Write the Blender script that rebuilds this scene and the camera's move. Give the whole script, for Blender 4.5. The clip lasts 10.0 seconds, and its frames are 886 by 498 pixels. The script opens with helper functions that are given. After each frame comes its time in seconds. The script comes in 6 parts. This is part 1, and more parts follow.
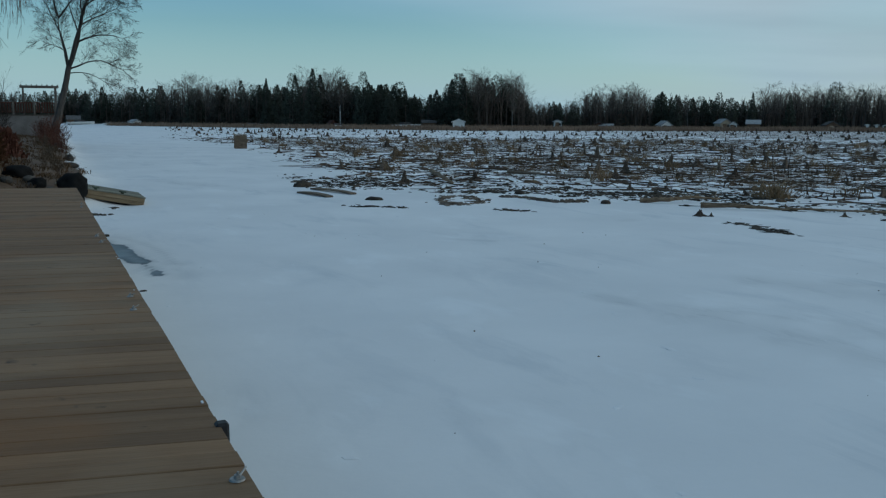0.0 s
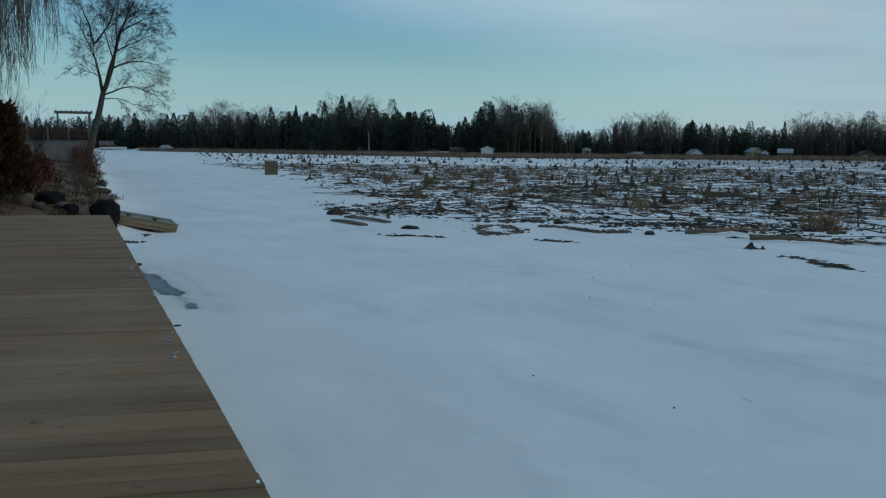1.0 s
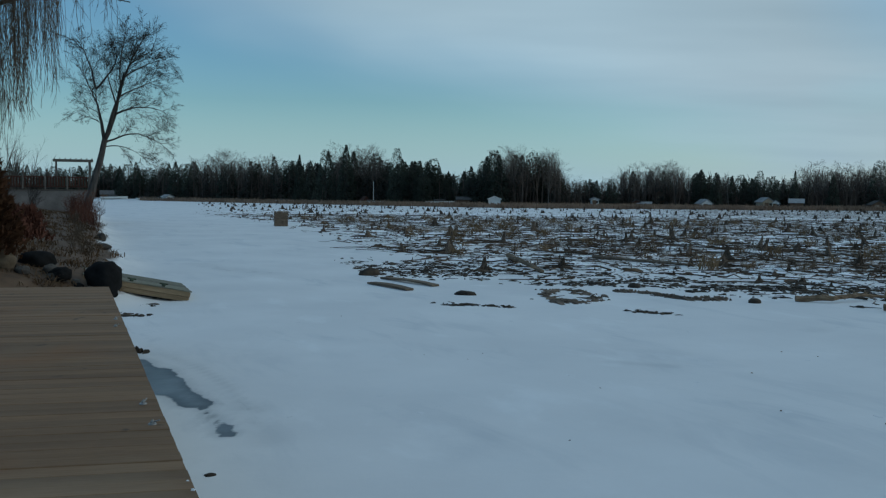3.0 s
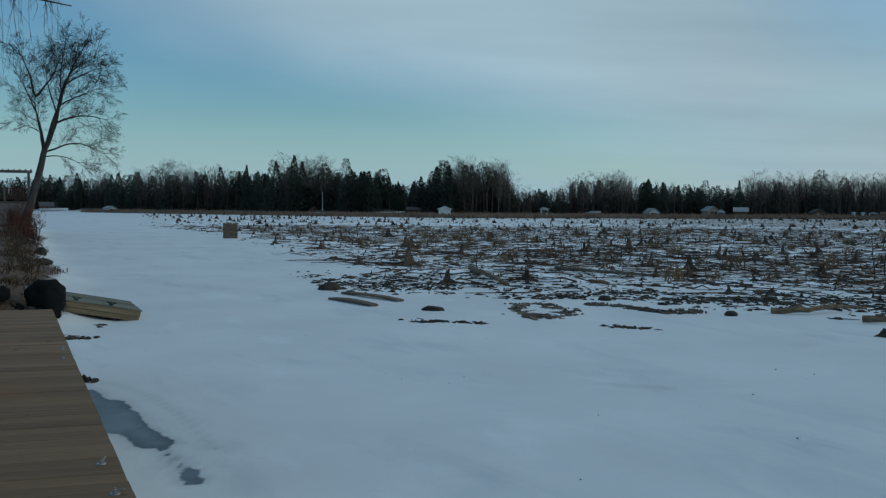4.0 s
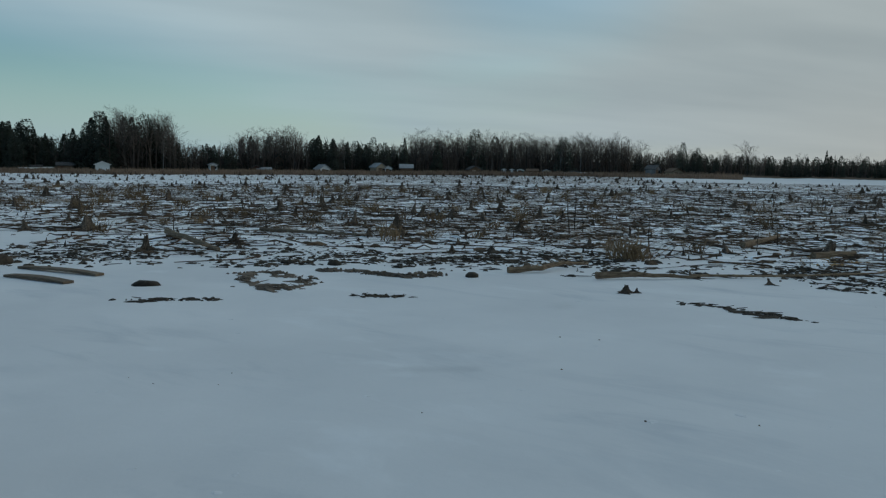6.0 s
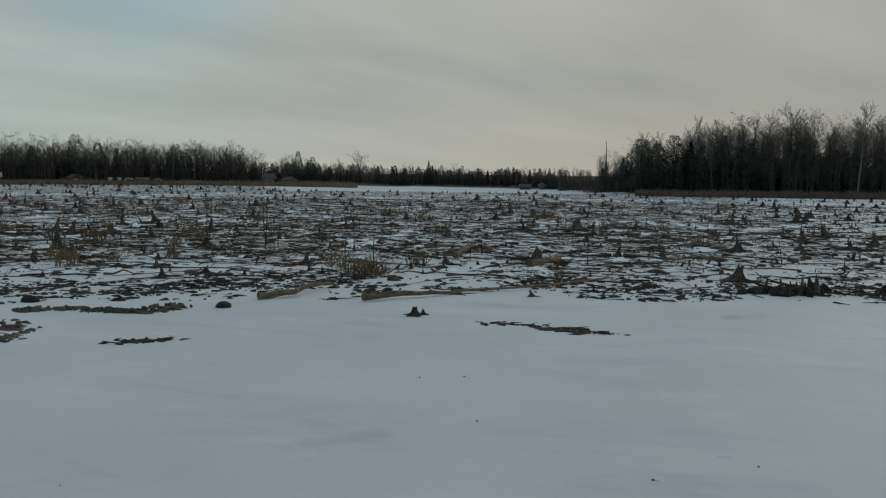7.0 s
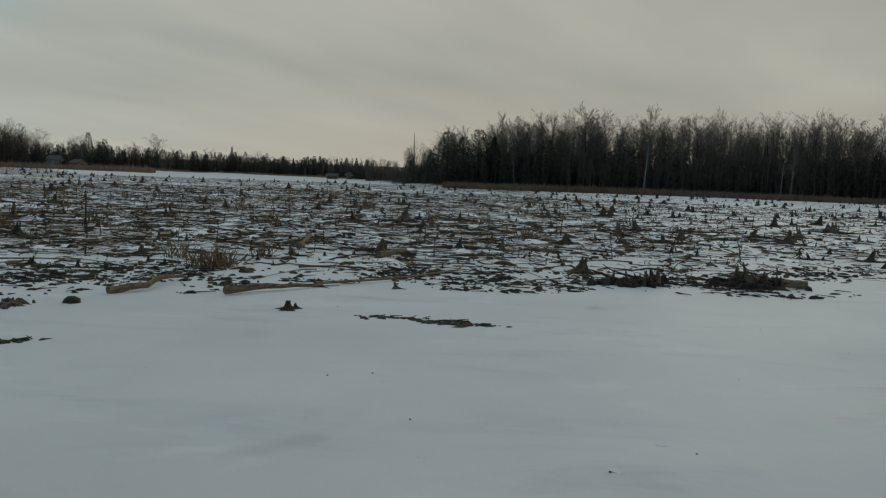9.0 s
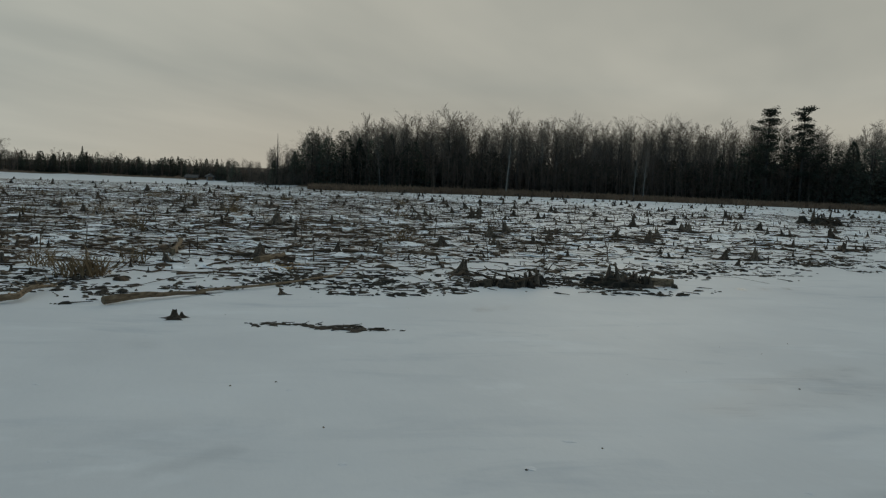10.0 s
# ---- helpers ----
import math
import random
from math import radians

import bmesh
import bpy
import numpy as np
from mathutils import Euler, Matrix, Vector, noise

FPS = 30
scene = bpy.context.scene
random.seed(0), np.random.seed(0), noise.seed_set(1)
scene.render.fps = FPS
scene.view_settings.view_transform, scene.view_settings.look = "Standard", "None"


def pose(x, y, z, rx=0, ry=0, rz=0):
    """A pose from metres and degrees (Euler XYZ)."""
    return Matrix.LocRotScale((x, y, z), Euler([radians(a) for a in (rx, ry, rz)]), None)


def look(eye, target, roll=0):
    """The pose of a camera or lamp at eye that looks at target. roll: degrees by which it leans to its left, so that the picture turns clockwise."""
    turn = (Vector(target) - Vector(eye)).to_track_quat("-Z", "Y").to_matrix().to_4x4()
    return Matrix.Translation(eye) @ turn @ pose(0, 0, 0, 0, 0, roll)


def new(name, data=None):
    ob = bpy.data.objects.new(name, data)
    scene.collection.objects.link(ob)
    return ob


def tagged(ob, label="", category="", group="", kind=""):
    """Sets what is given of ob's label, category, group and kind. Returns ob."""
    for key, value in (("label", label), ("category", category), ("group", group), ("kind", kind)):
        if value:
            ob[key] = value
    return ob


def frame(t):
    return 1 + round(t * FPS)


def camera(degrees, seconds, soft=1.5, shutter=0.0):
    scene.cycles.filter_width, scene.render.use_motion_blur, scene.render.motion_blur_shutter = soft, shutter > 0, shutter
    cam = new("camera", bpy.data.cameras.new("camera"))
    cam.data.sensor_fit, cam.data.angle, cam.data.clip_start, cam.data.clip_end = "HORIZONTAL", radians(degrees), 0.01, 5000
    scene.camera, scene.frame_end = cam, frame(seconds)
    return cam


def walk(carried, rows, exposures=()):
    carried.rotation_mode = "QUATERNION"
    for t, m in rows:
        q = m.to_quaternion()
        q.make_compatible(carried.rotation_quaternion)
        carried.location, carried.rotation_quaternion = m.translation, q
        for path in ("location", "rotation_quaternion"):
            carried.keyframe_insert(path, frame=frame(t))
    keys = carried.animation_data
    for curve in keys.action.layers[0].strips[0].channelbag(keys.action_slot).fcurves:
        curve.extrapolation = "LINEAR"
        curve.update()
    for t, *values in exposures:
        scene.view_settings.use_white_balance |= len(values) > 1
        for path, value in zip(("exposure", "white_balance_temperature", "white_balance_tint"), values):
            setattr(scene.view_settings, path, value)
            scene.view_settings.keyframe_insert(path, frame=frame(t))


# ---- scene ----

# ================= camera and walk =================
cam = camera(53.54, 10.0, soft=1.25)
PATH = [
    (0.0, pose(-0.398, -0.086, 2.107, 81.53, -0.26, -1.44)),
    (0.5, pose(-0.542, 0.297, 2.116, 83.07, -0.15, -0.69)),
    (1.0, pose(-0.672, 0.547, 2.110, 83.26, -0.56, 0.31)),
    (1.5, pose(-0.844, 0.859, 2.125, 84.31, -0.34, -0.60)),
    (2.0, pose(-0.981, 1.253, 2.108, 83.82, 0.34, -0.29)),
    (2.2, pose(-1.015, 1.361, 2.118, 83.54, 0.36, -0.13)),
    (2.3, pose(-1.859, 3.691, 2.124, 85.94, -0.65, 0.52)),
    (2.5, pose(-1.953, 3.910, 2.118, 86.44, -0.65, 0.42)),
    (3.8, pose(-2.306, 4.672, 2.142, 86.89, -0.73, -1.40)),
    (4.0, pose(-2.390, 4.878, 2.141, 87.15, -0.35, -3.13)),
    (4.5, pose(-2.544, 5.192, 2.130, 86.18, -0.00, -7.59)),
    (5.0, pose(-2.688, 5.555, 2.142, 85.35, -0.42, -11.27)),
    (5.5, pose(-2.870, 5.806, 2.152, 85.37, -0.44, -15.70)),
    (5.7, pose(-2.935, 5.995, 2.146, 84.82, -0.51, -17.66)),
    (6.8, pose(-4.355, 9.794, 2.163, 85.37, -0.60, -48.35)),
    (7.0, pose(-4.384, 9.939, 2.165, 85.31, -0.68, -50.09)),
    (7.5, pose(-4.540, 10.195, 2.161, 85.42, -0.89, -53.06)),
    (8.0, pose(-4.581, 10.523, 2.157, 85.31, -0.84, -55.27)),
    (8.5, pose(-4.752, 10.794, 2.157, 85.20, -1.62, -59.50)),
    (9.0, pose(-4.843, 11.035, 2.156, 84.95, -2.15, -62.99)),
    (9.5, pose(-4.928, 11.228, 2.174, 84.97, -2.33, -67.31)),
    (10.0, pose(-5.113, 11.370, 2.207, 85.35, -2.18, -71.91)),
]
walk(cam, PATH, exposures=[(0.0, -0.08, 5700, 2), (2.5, -0.09, 5660, 2), (4.2, -0.18, 5670, 1), (5.1, -0.20, 5790, 2), (5.7, -0.20, 5920, 3), (6.8, -0.18, 7040, 7), (10.0, -0.18, 7400, 7)])

# ================= sky and sun =================
SUN_AZ, SUN_EL = 84.0, 9.0          # degrees clockwise from +y, above the horizon


def build_world():
    w = bpy.data.worlds.new("winter_sky")
    scene.world = w
    w.use_nodes = True
    nt = w.node_tree
    nt.nodes.clear()
    N, L = nt.nodes.new, nt.links.new
    out, bg = N("ShaderNodeOutputWorld"), N("ShaderNodeBackground")
    sky = N("ShaderNodeTexSky")
    sky.sky_type, sky.sun_disc = "NISHITA", False
    sky.sun_elevation, sky.sun_rotation = radians(SUN_EL), radians(SUN_AZ)
    sky.air_density, sky.dust_density, sky.ozone_density = 1.0, 0.6, 2.0
    gain = N("ShaderNodeVectorMath")
    gain.operation = "SCALE"
    gain.inputs["Scale"].default_value = 0.145
    tint = N("ShaderNodeVectorMath")
    tint.operation = "MULTIPLY"
    tint.inputs[1].default_value = (0.84, 0.98, 1.08)
    L(sky.outputs[0], tint.inputs[0])
    L(tint.outputs[0], gain.inputs[0])
    tc = N("ShaderNodeTexCoord")
    # stretched cloud layer: direction divided by its height, as on a flat ceiling
    sep = N("ShaderNodeSeparateXYZ")
    L(tc.outputs["Generated"], sep.inputs[0])
    lift = N("ShaderNodeMath")
    lift.operation = "ADD"
    lift.inputs[1].default_value = 0.10
    L(sep.outputs["Z"], lift.inputs[0])
    mx = N("ShaderNodeMath")
    mx.operation = "MAXIMUM"
    mx.inputs[1].default_value = 0.02
    L(lift.outputs[0], mx.inputs[0])
    div = []
    for axis in ("X", "Y"):
        d = N("ShaderNodeMath")
        d.operation = "DIVIDE"
        L(sep.outputs[axis], d.inputs[0])
        L(mx.outputs[0], d.inputs[1])
        div.append(d)
    comb = N("ShaderNodeCombineXYZ")
    L(div[0].outputs[0], comb.inputs[0])
    L(div[1].outputs[0], comb.inputs[1])
    mp = N("ShaderNodeMapping")
    mp.inputs["Rotation"].default_value = (0, 0, radians(-20))
    mp.inputs["Scale"].default_value = (0.55, 0.30, 1)
    L(comb.outputs[0], mp.inputs[0])
    n1 = N("ShaderNodeTexNoise")
    n1.inputs["Scale"].default_value = 0.55
    n1.inputs["Detail"].default_value = 4.0
    n1.inputs["Roughness"].default_value = 0.48
    n1.inputs["Distortion"].default_value = 0.5
    L(mp.outputs[0], n1.inputs["Vector"])
    # a sheet of cloud whose lower edge sinks towards the sun's side of the sky
    side = N("ShaderNodeVectorMath")
    side.operation = "DOT_PRODUCT"
    side.inputs[1].default_value = (0.26, 0.0, 1.0)
    L(tc.outputs["Generated"], side.inputs[0])
    cover = N("ShaderNodeMath")
    cover.operation = "MULTIPLY_ADD"
    cover.inputs[1].default_value = 8.0
    L(side.outputs["Value"], cover.inputs[0])
    patch = N("ShaderNodeMath")
    patch.operation = "MULTIPLY_ADD"
    patch.inputs[1].default_value, patch.inputs[2].default_value = 1.9, -1.62
    L(n1.outputs["Fac"], patch.inputs[0])
    L(patch.outputs[0], cover.inputs[2])
    # one thin place in the sheet where the blue shows
    thin = N("ShaderNodeVectorMath")
    thin.operation = "DOT_PRODUCT"
    thin.inputs[1].default_value = (math.sin(radians(31)) * math.cos(radians(16)), math.cos(radians(31)) * math.cos(radians(16)), math.sin(radians(16)))
    L(tc.outputs["Generated"], thin.inputs[0])
    hole = N("ShaderNodeMapRange")
    hole.inputs["From Min"].default_value, hole.inputs["From Max"].default_value, hole.inputs["To Max"].default_value = 0.972, 0.999, 0.75
    L(thin.outputs["Value"], hole.inputs["Value"])
    lid = N("ShaderNodeMath")
    lid.operation = "MINIMUM"
    lid.inputs[1].default_value = 1.15
    L(cover.outputs[0], lid.inputs[0])
    # away from the sun the unseen sheet overhead is thinned to dim the snow
    open_side = N("ShaderNodeVectorMath")
    open_side.operation = "DOT_PRODUCT"
    open_side.inputs[1].default_value = (1.25 * math.sin(radians(74)), 1.25 * math.cos(radians(74)), 0.0)
    L(tc.outputs["Generated"], open_side.inputs[0])
    frayed = N("ShaderNodeMath")
    frayed.operation = "MULTIPLY_ADD"
    frayed.inputs[1].default_value, frayed.inputs[2].default_value = 0.7, 0.29
    L(n1.outputs["Fac"], frayed.inputs[0])
    most = N("ShaderNodeMath")
    most.operation = "ADD"
    L(open_side.outputs["Value"], most.inputs[0])
    L(frayed.outputs[0], most.inputs[1])
    both = N("ShaderNodeMath")
    both.operation = "MINIMUM"
    L(lid.outputs[0], both.inputs[0])
    L(most.outputs[0], both.inputs[1])
    left = N("ShaderNodeMath")
    left.operation = "SUBTRACT"
    L(both.outputs[0], left.inputs[0])
    L(hole.outputs["Result"], left.inputs[1])
    ramp = N("ShaderNodeValToRGB")
    ramp.color_ramp.interpolation = "EASE"
    e = ramp.color_ramp.elements
    e[0].position, e[1].position = 0.0, 1.0
    e[0].color, e[1].color = (0, 0, 0, 1), (1, 1, 1, 1)
    L(left.outputs[0], ramp.inputs[0])
    # cloud tone: bands of lighter and darker grey
    mp2 = N("ShaderNodeMapping")
    mp2.inputs["Rotation"].default_value = (0, 0, radians(25))
    mp2.inputs["Scale"].default_value = (0.30, 0.75, 1)
    L(comb.outputs[0], mp2.inputs[0])
    n2 = N("ShaderNodeTexNoise")
    n2.inputs["Scale"].default_value = 0.9
    n2.inputs["Detail"].default_value = 4.0
    n2.inputs["Roughness"].default_value = 0.5
    L(mp2.outputs[0], n2.inputs["Vector"])
    tone = N("ShaderNodeValToRGB")
    t = tone.color_ramp.elements
    t[0].position, t[1].position = 0.36, 0.66
    t[0].color, t[1].color = (0.352, 0.378, 0.387, 1), (0.467, 0.485, 0.483, 1)
    L(n2.outputs["Fac"], tone.inputs[0])
    # an overcast layer is brightest overhead
    zen = N("ShaderNodeMath")
    zen.operation = "MULTIPLY_ADD"
    zen.inputs[1].default_value, zen.inputs[2].default_value = 0.12, 1.0
    pos_z = N("ShaderNodeMath")
    pos_z.operation = "MAXIMUM"
    pos_z.inputs[1].default_value = 0.0
    L(sep.outputs["Z"], pos_z.inputs[0])
    L(pos_z.outputs[0], zen.inputs[0])
    lit = N("ShaderNodeVectorMath")
    lit.operation = "SCALE"
    L(tone.outputs[0], lit.inputs[0])
    L(zen.outputs[0], lit.inputs["Scale"])
    # the cloud is cooler and paler away from the sun
    flat = N("ShaderNodeVectorMath")
    flat.operation = "DOT_PRODUCT"
    flat.inputs[1].default_value = (math.sin(radians(SUN_AZ)), math.cos(radians(SUN_AZ)), 0)
    L(tc.outputs["Generated"], flat.inputs[0])
    warm = N("ShaderNodeMapRange")
    warm.inputs["From Min"].default_value, warm.inputs["From Max"].default_value = 0.25, 0.95
    L(flat.outputs["Value"], warm.inputs["Value"])
    cast = N("ShaderNodeMix")
    cast.data_type = "RGBA"
    L(warm.outputs["Result"], cast.inputs[0])
    cast.inputs[6].default_value, cast.inputs[7].default_value = (1.03, 1.18, 1.27, 1), (1.0, 1.0, 0.99, 1)
    tinted = N("ShaderNodeVectorMath")
    tinted.operation = "MULTIPLY"
    L(lit.outputs[0], tinted.inputs[0])
    L(cast.outputs[2], tinted.inputs[1])
    mix = N("ShaderNodeMix")
    mix.data_type = "RGBA"
    L(ramp.outputs[0], mix.inputs[0])
    L(gain.outputs[0], mix.inputs[6])
    L(tinted.outputs[0], mix.inputs[7])
    # pale haze low over the horizon, cooler away from the sun and warmer towards it
    low = N("ShaderNodeMath")
    low.operation = "MULTIPLY_ADD"
    low.use_clamp = True
    low.inputs[1].default_value, low.inputs[2].default_value = -8.0, 0.82
    L(pos_z.outputs[0], low.inputs[0])
    hazecol = N("ShaderNodeMix")
    hazecol.data_type = "RGBA"
    L(warm.outputs["Result"], hazecol.inputs[0])
    hazecol.inputs[6].default_value, hazecol.inputs[7].default_value = (0.41, 0.568, 0.675, 1), (0.50, 0.472, 0.43, 1)
    hz = N("ShaderNodeMix")
    hz.data_type = "RGBA"
    L(low.outputs[0], hz.inputs[0])
    L(mix.outputs[2], hz.inputs[6])
    L(hazecol.outputs[2], hz.inputs[7])
    L(hz.outputs[2], bg.inputs["Color"])
    bg.inputs["Strength"].default_value = 1.0
    L(bg.outputs[0], out.inputs[0])


build_world()
sun = new("sun", bpy.data.lights.new("sun", "SUN"))
sun.data.energy, sun.data.angle, sun.data.color = 0.5, radians(14), (1.0, 0.90, 0.76)
_a, _e = radians(SUN_AZ), radians(SUN_EL)
sun.matrix_world = look((150 * math.sin(_a), 150 * math.cos(_a), 60), (150 * math.sin(_a) - math.sin(_a) * math.cos(_e), 150 * math.cos(_a) - math.cos(_a) * math.cos(_e), 60 - math.sin(_e)))


# ================= materials =================
def material(name, colours, scale=4.0, rough=0.8, bump=0.3, stretch=(1, 1, 1), fine=40.0, metal=0.0, world=False, vary=0.25, spec=0.3, stain=None, thin=0.0):
    """A surface of two or three colours mixed by coarse and fine noise, with grain in its relief. stretch: along the object's axes."""
    m = bpy.data.materials.new(name)
    m.use_nodes = True
    nt = m.node_tree
    N, L = nt.nodes.new, nt.links.new
    b = nt.nodes["Principled BSDF"]
    if world:
        src = N("ShaderNodeNewGeometry").outputs["Position"]
    else:
        src = N("ShaderNodeTexCoord").outputs["Object"]
    mp = N("ShaderNodeMapping")
    mp.inputs["Scale"].default_value = stretch
    L(src, mp.inputs[0])
    oi = N("ShaderNodeObjectInfo")
    off = N("ShaderNodeVectorMath")
    off.operation = "MULTIPLY_ADD"
    off.inputs[1].default_value = (37.0, 19.0, 53.0)
    L(oi.outputs["Random"], off.inputs[0])
    L(mp.outputs[0], off.inputs[2])
    a, f = N("ShaderNodeTexNoise"), N("ShaderNodeTexNoise")
    a.inputs["Scale"].default_value, f.inputs["Scale"].default_value = scale, fine
    a.inputs["Detail"].default_value, f.inputs["Detail"].default_value = 4, 3
    for n in (a, f):
        L(off.outputs[0], n.inputs["Vector"])
    add = N("ShaderNodeMath")
    add.operation = "MULTIPLY_ADD"
    add.inputs[1].default_value = 0.45
    L(f.outputs["Fac"], add.inputs[0])
    L(a.outputs["Fac"], add.inputs[2])
    ramp = N("ShaderNodeValToRGB")
    els = ramp.color_ramp.elements
    while len(els) < len(colours):
        els.new(0.5)
    for i, c in enumerate(colours):
        els[i].position = 0.45 + 0.55 * i / max(1, len(colours) - 1)
        els[i].color = (*c, 1)
    L(add.outputs[0], ramp.inputs[0])
    hsv = N("ShaderNodeHueSaturation")
    val = N("ShaderNodeMath")
    val.operation = "MULTIPLY_ADD"
    val.inputs[1].default_value, val.inputs[2].default_value = 2 * vary, 1 - vary
    L(oi.outputs["Random"], val.inputs[0])
    L(val.outputs[0], hsv.inputs["Value"])
    L(ramp.outputs[0], hsv.inputs["Color"])
    colour = hsv.outputs[0]
    for k, (tint, size, low, high, amount) in enumerate(stain or ()):
        where = N("ShaderNodeNewGeometry")
        spots = N("ShaderNodeTexNoise")
        spots.noise_dimensions = "4D"
        spots.inputs["W"].default_value = 3.7 * k
        spots.inputs["Scale"].default_value, spots.inputs["Detail"].default_value = size, 5
        L(where.outputs["Position"], spots.inputs["Vector"])
        cut = N("ShaderNodeMapRange")
        cut.inputs["From Min"].default_value, cut.inputs["From Max"].default_value, cut.inputs["To Max"].default_value = low, high, amount
        L(spots.outputs["Fac"], cut.inputs["Value"])
        over = N("ShaderNodeMix")
        over.data_type = "RGBA"
        over.inputs[7].default_value = (*tint, 1)
        L(cut.outputs["Result"], over.inputs[0])
        L(colour, over.inputs[6])
        colour = over.outputs[2]
    L(colour, b.inputs["Base Color"])
    b.inputs["Roughness"].default_value, b.inputs["Metallic"].default_value = rough, metal
    b.inputs["Specular IOR Level"].default_value = spec
    if bump:
        bp = N("ShaderNodeBump")
        bp.inputs["Strength"].default_value, bp.inputs["Distance"].default_value = bump, 0.02
        L(add.outputs[0], bp.inputs["Height"])
        L(bp.outputs[0], b.inputs["Normal"])
    if thin:                                        # needles and fine twigs let some light through
        tr, both = N("ShaderNodeBsdfTranslucent"), N("ShaderNodeMixShader")
        both.inputs[0].default_value = thin
        L(colour, tr.inputs["Color"])
        L(b.outputs[0], both.inputs[1])
        L(tr.outputs[0], both.inputs[2])
        L(both.outputs[0], nt.nodes["Material Output"].inputs[0])
    return m


BARK_GREY = material("grey_bark", [(0.030, 0.026, 0.023), (0.085, 0.076, 0.068)], 3, 0.9, 0.5, (3, 3, 0.6), 30)
# twigs lightened so that the far woods carry haze in their colour
TWIG = material("twig_bark", [(0.092, 0.078, 0.067), (0.190, 0.163, 0.140)], 2, 0.9, 0, fine=9, thin=0.35)
TWIG_DARK = material("dark_twig_bark", [(0.024, 0.020, 0.017), (0.055, 0.047, 0.040)], 2, 0.9, 0, fine=9)
PALE_BARK = material("pale_bark", [(0.06, 0.056, 0.050), (0.19, 0.18, 0.165)], 3, 0.9, 0.3, (3, 3, 0.6), 30)
BIRCH = material("birch_bark", [(0.07, 0.066, 0.06), (0.27, 0.255, 0.235)], 2.5, 0.8, 0.2, (1, 1, 5), 14)
# needles, cedar and thicket lightened too: distance haze is in their colour
NEEDLES = material("dark_needles", [(0.060, 0.070, 0.057), (0.108, 0.120, 0.094)], 0.5, 0.9, 0, fine=2, spec=0.05, thin=0.5, vary=0.35)
CEDAR = material("cedar_foliage", [(0.062, 0.061, 0.053), (0.110, 0.105, 0.088)], 0.4, 0.9, 0, fine=2, spec=0.05, thin=0.5)
THICKET = material("bare_thicket", [(0.098, 0.079, 0.067), (0.185, 0.150, 0.126)], 0.4, 0.95, 0, fine=3, spec=0.05, thin=0.4)
WILLOW = material("willow_twigs", [(0.055, 0.040, 0.027), (0.13, 0.095, 0.062)], 2, 0.8, 0, fine=9)
REED = material("dry_reed", [(0.17, 0.118, 0.085), (0.36, 0.262, 0.190)], 0.35, 0.9, 0, fine=6, spec=0.1, world=True, thin=0.4)
STRAW = material("dead_stalk", [(0.105, 0.068, 0.037), (0.29, 0.195, 0.110)], 1.2, 0.9, 0, fine=9, spec=0.15)
TAN_STRAW = material("fresh_tan_litter", [(0.16, 0.095, 0.042), (0.42, 0.27, 0.13)], 1.6, 0.9, 0.3, fine=12, spec=0.15, world=True)
STUMP = material("weathered_stump", [(0.024, 0.017, 0.012), (0.098, 0.070, 0.050), (0.240, 0.176, 0.124)], 5, 0.9, 0.8, (3, 3, 0.5), 40, vary=0.45)
ROOT = material("wet_root", [(0.021, 0.0138, 0.009), (0.130, 0.085, 0.053)], 3, 0.85, 0.4, fine=25, vary=0.3)
MUD = material("frozen_mud", [(0.022, 0.0148, 0.010), (0.082, 0.054, 0.034), (0.205, 0.137, 0.083)], 2.2, 0.9, 0.8, fine=16, world=True)
TAN_MUD = material("dry_tan_mud", [(0.040, 0.030, 0.022), (0.110, 0.084, 0.062), (0.195, 0.150, 0.110)], 2.2, 0.9, 0.8, fine=16, world=True)
PEAT = material("black_peat", [(0.012, 0.010, 0.008), (0.042, 0.033, 0.024), (0.105, 0.078, 0.052)], 2.6, 0.9, 0.8, fine=18, world=True)
DRIFT = material("bleached_driftwood", [(0.050, 0.033, 0.021), (0.22, 0.150, 0.092), (0.36, 0.265, 0.172)], 3.0, 0.85, 0.7, (1, 7, 7), 26)
PLANK_OLD = material("old_board", [(0.07, 0.050, 0.034), (0.20, 0.148, 0.102)], 2, 0.85, 0.5, (1, 8, 8), 20)


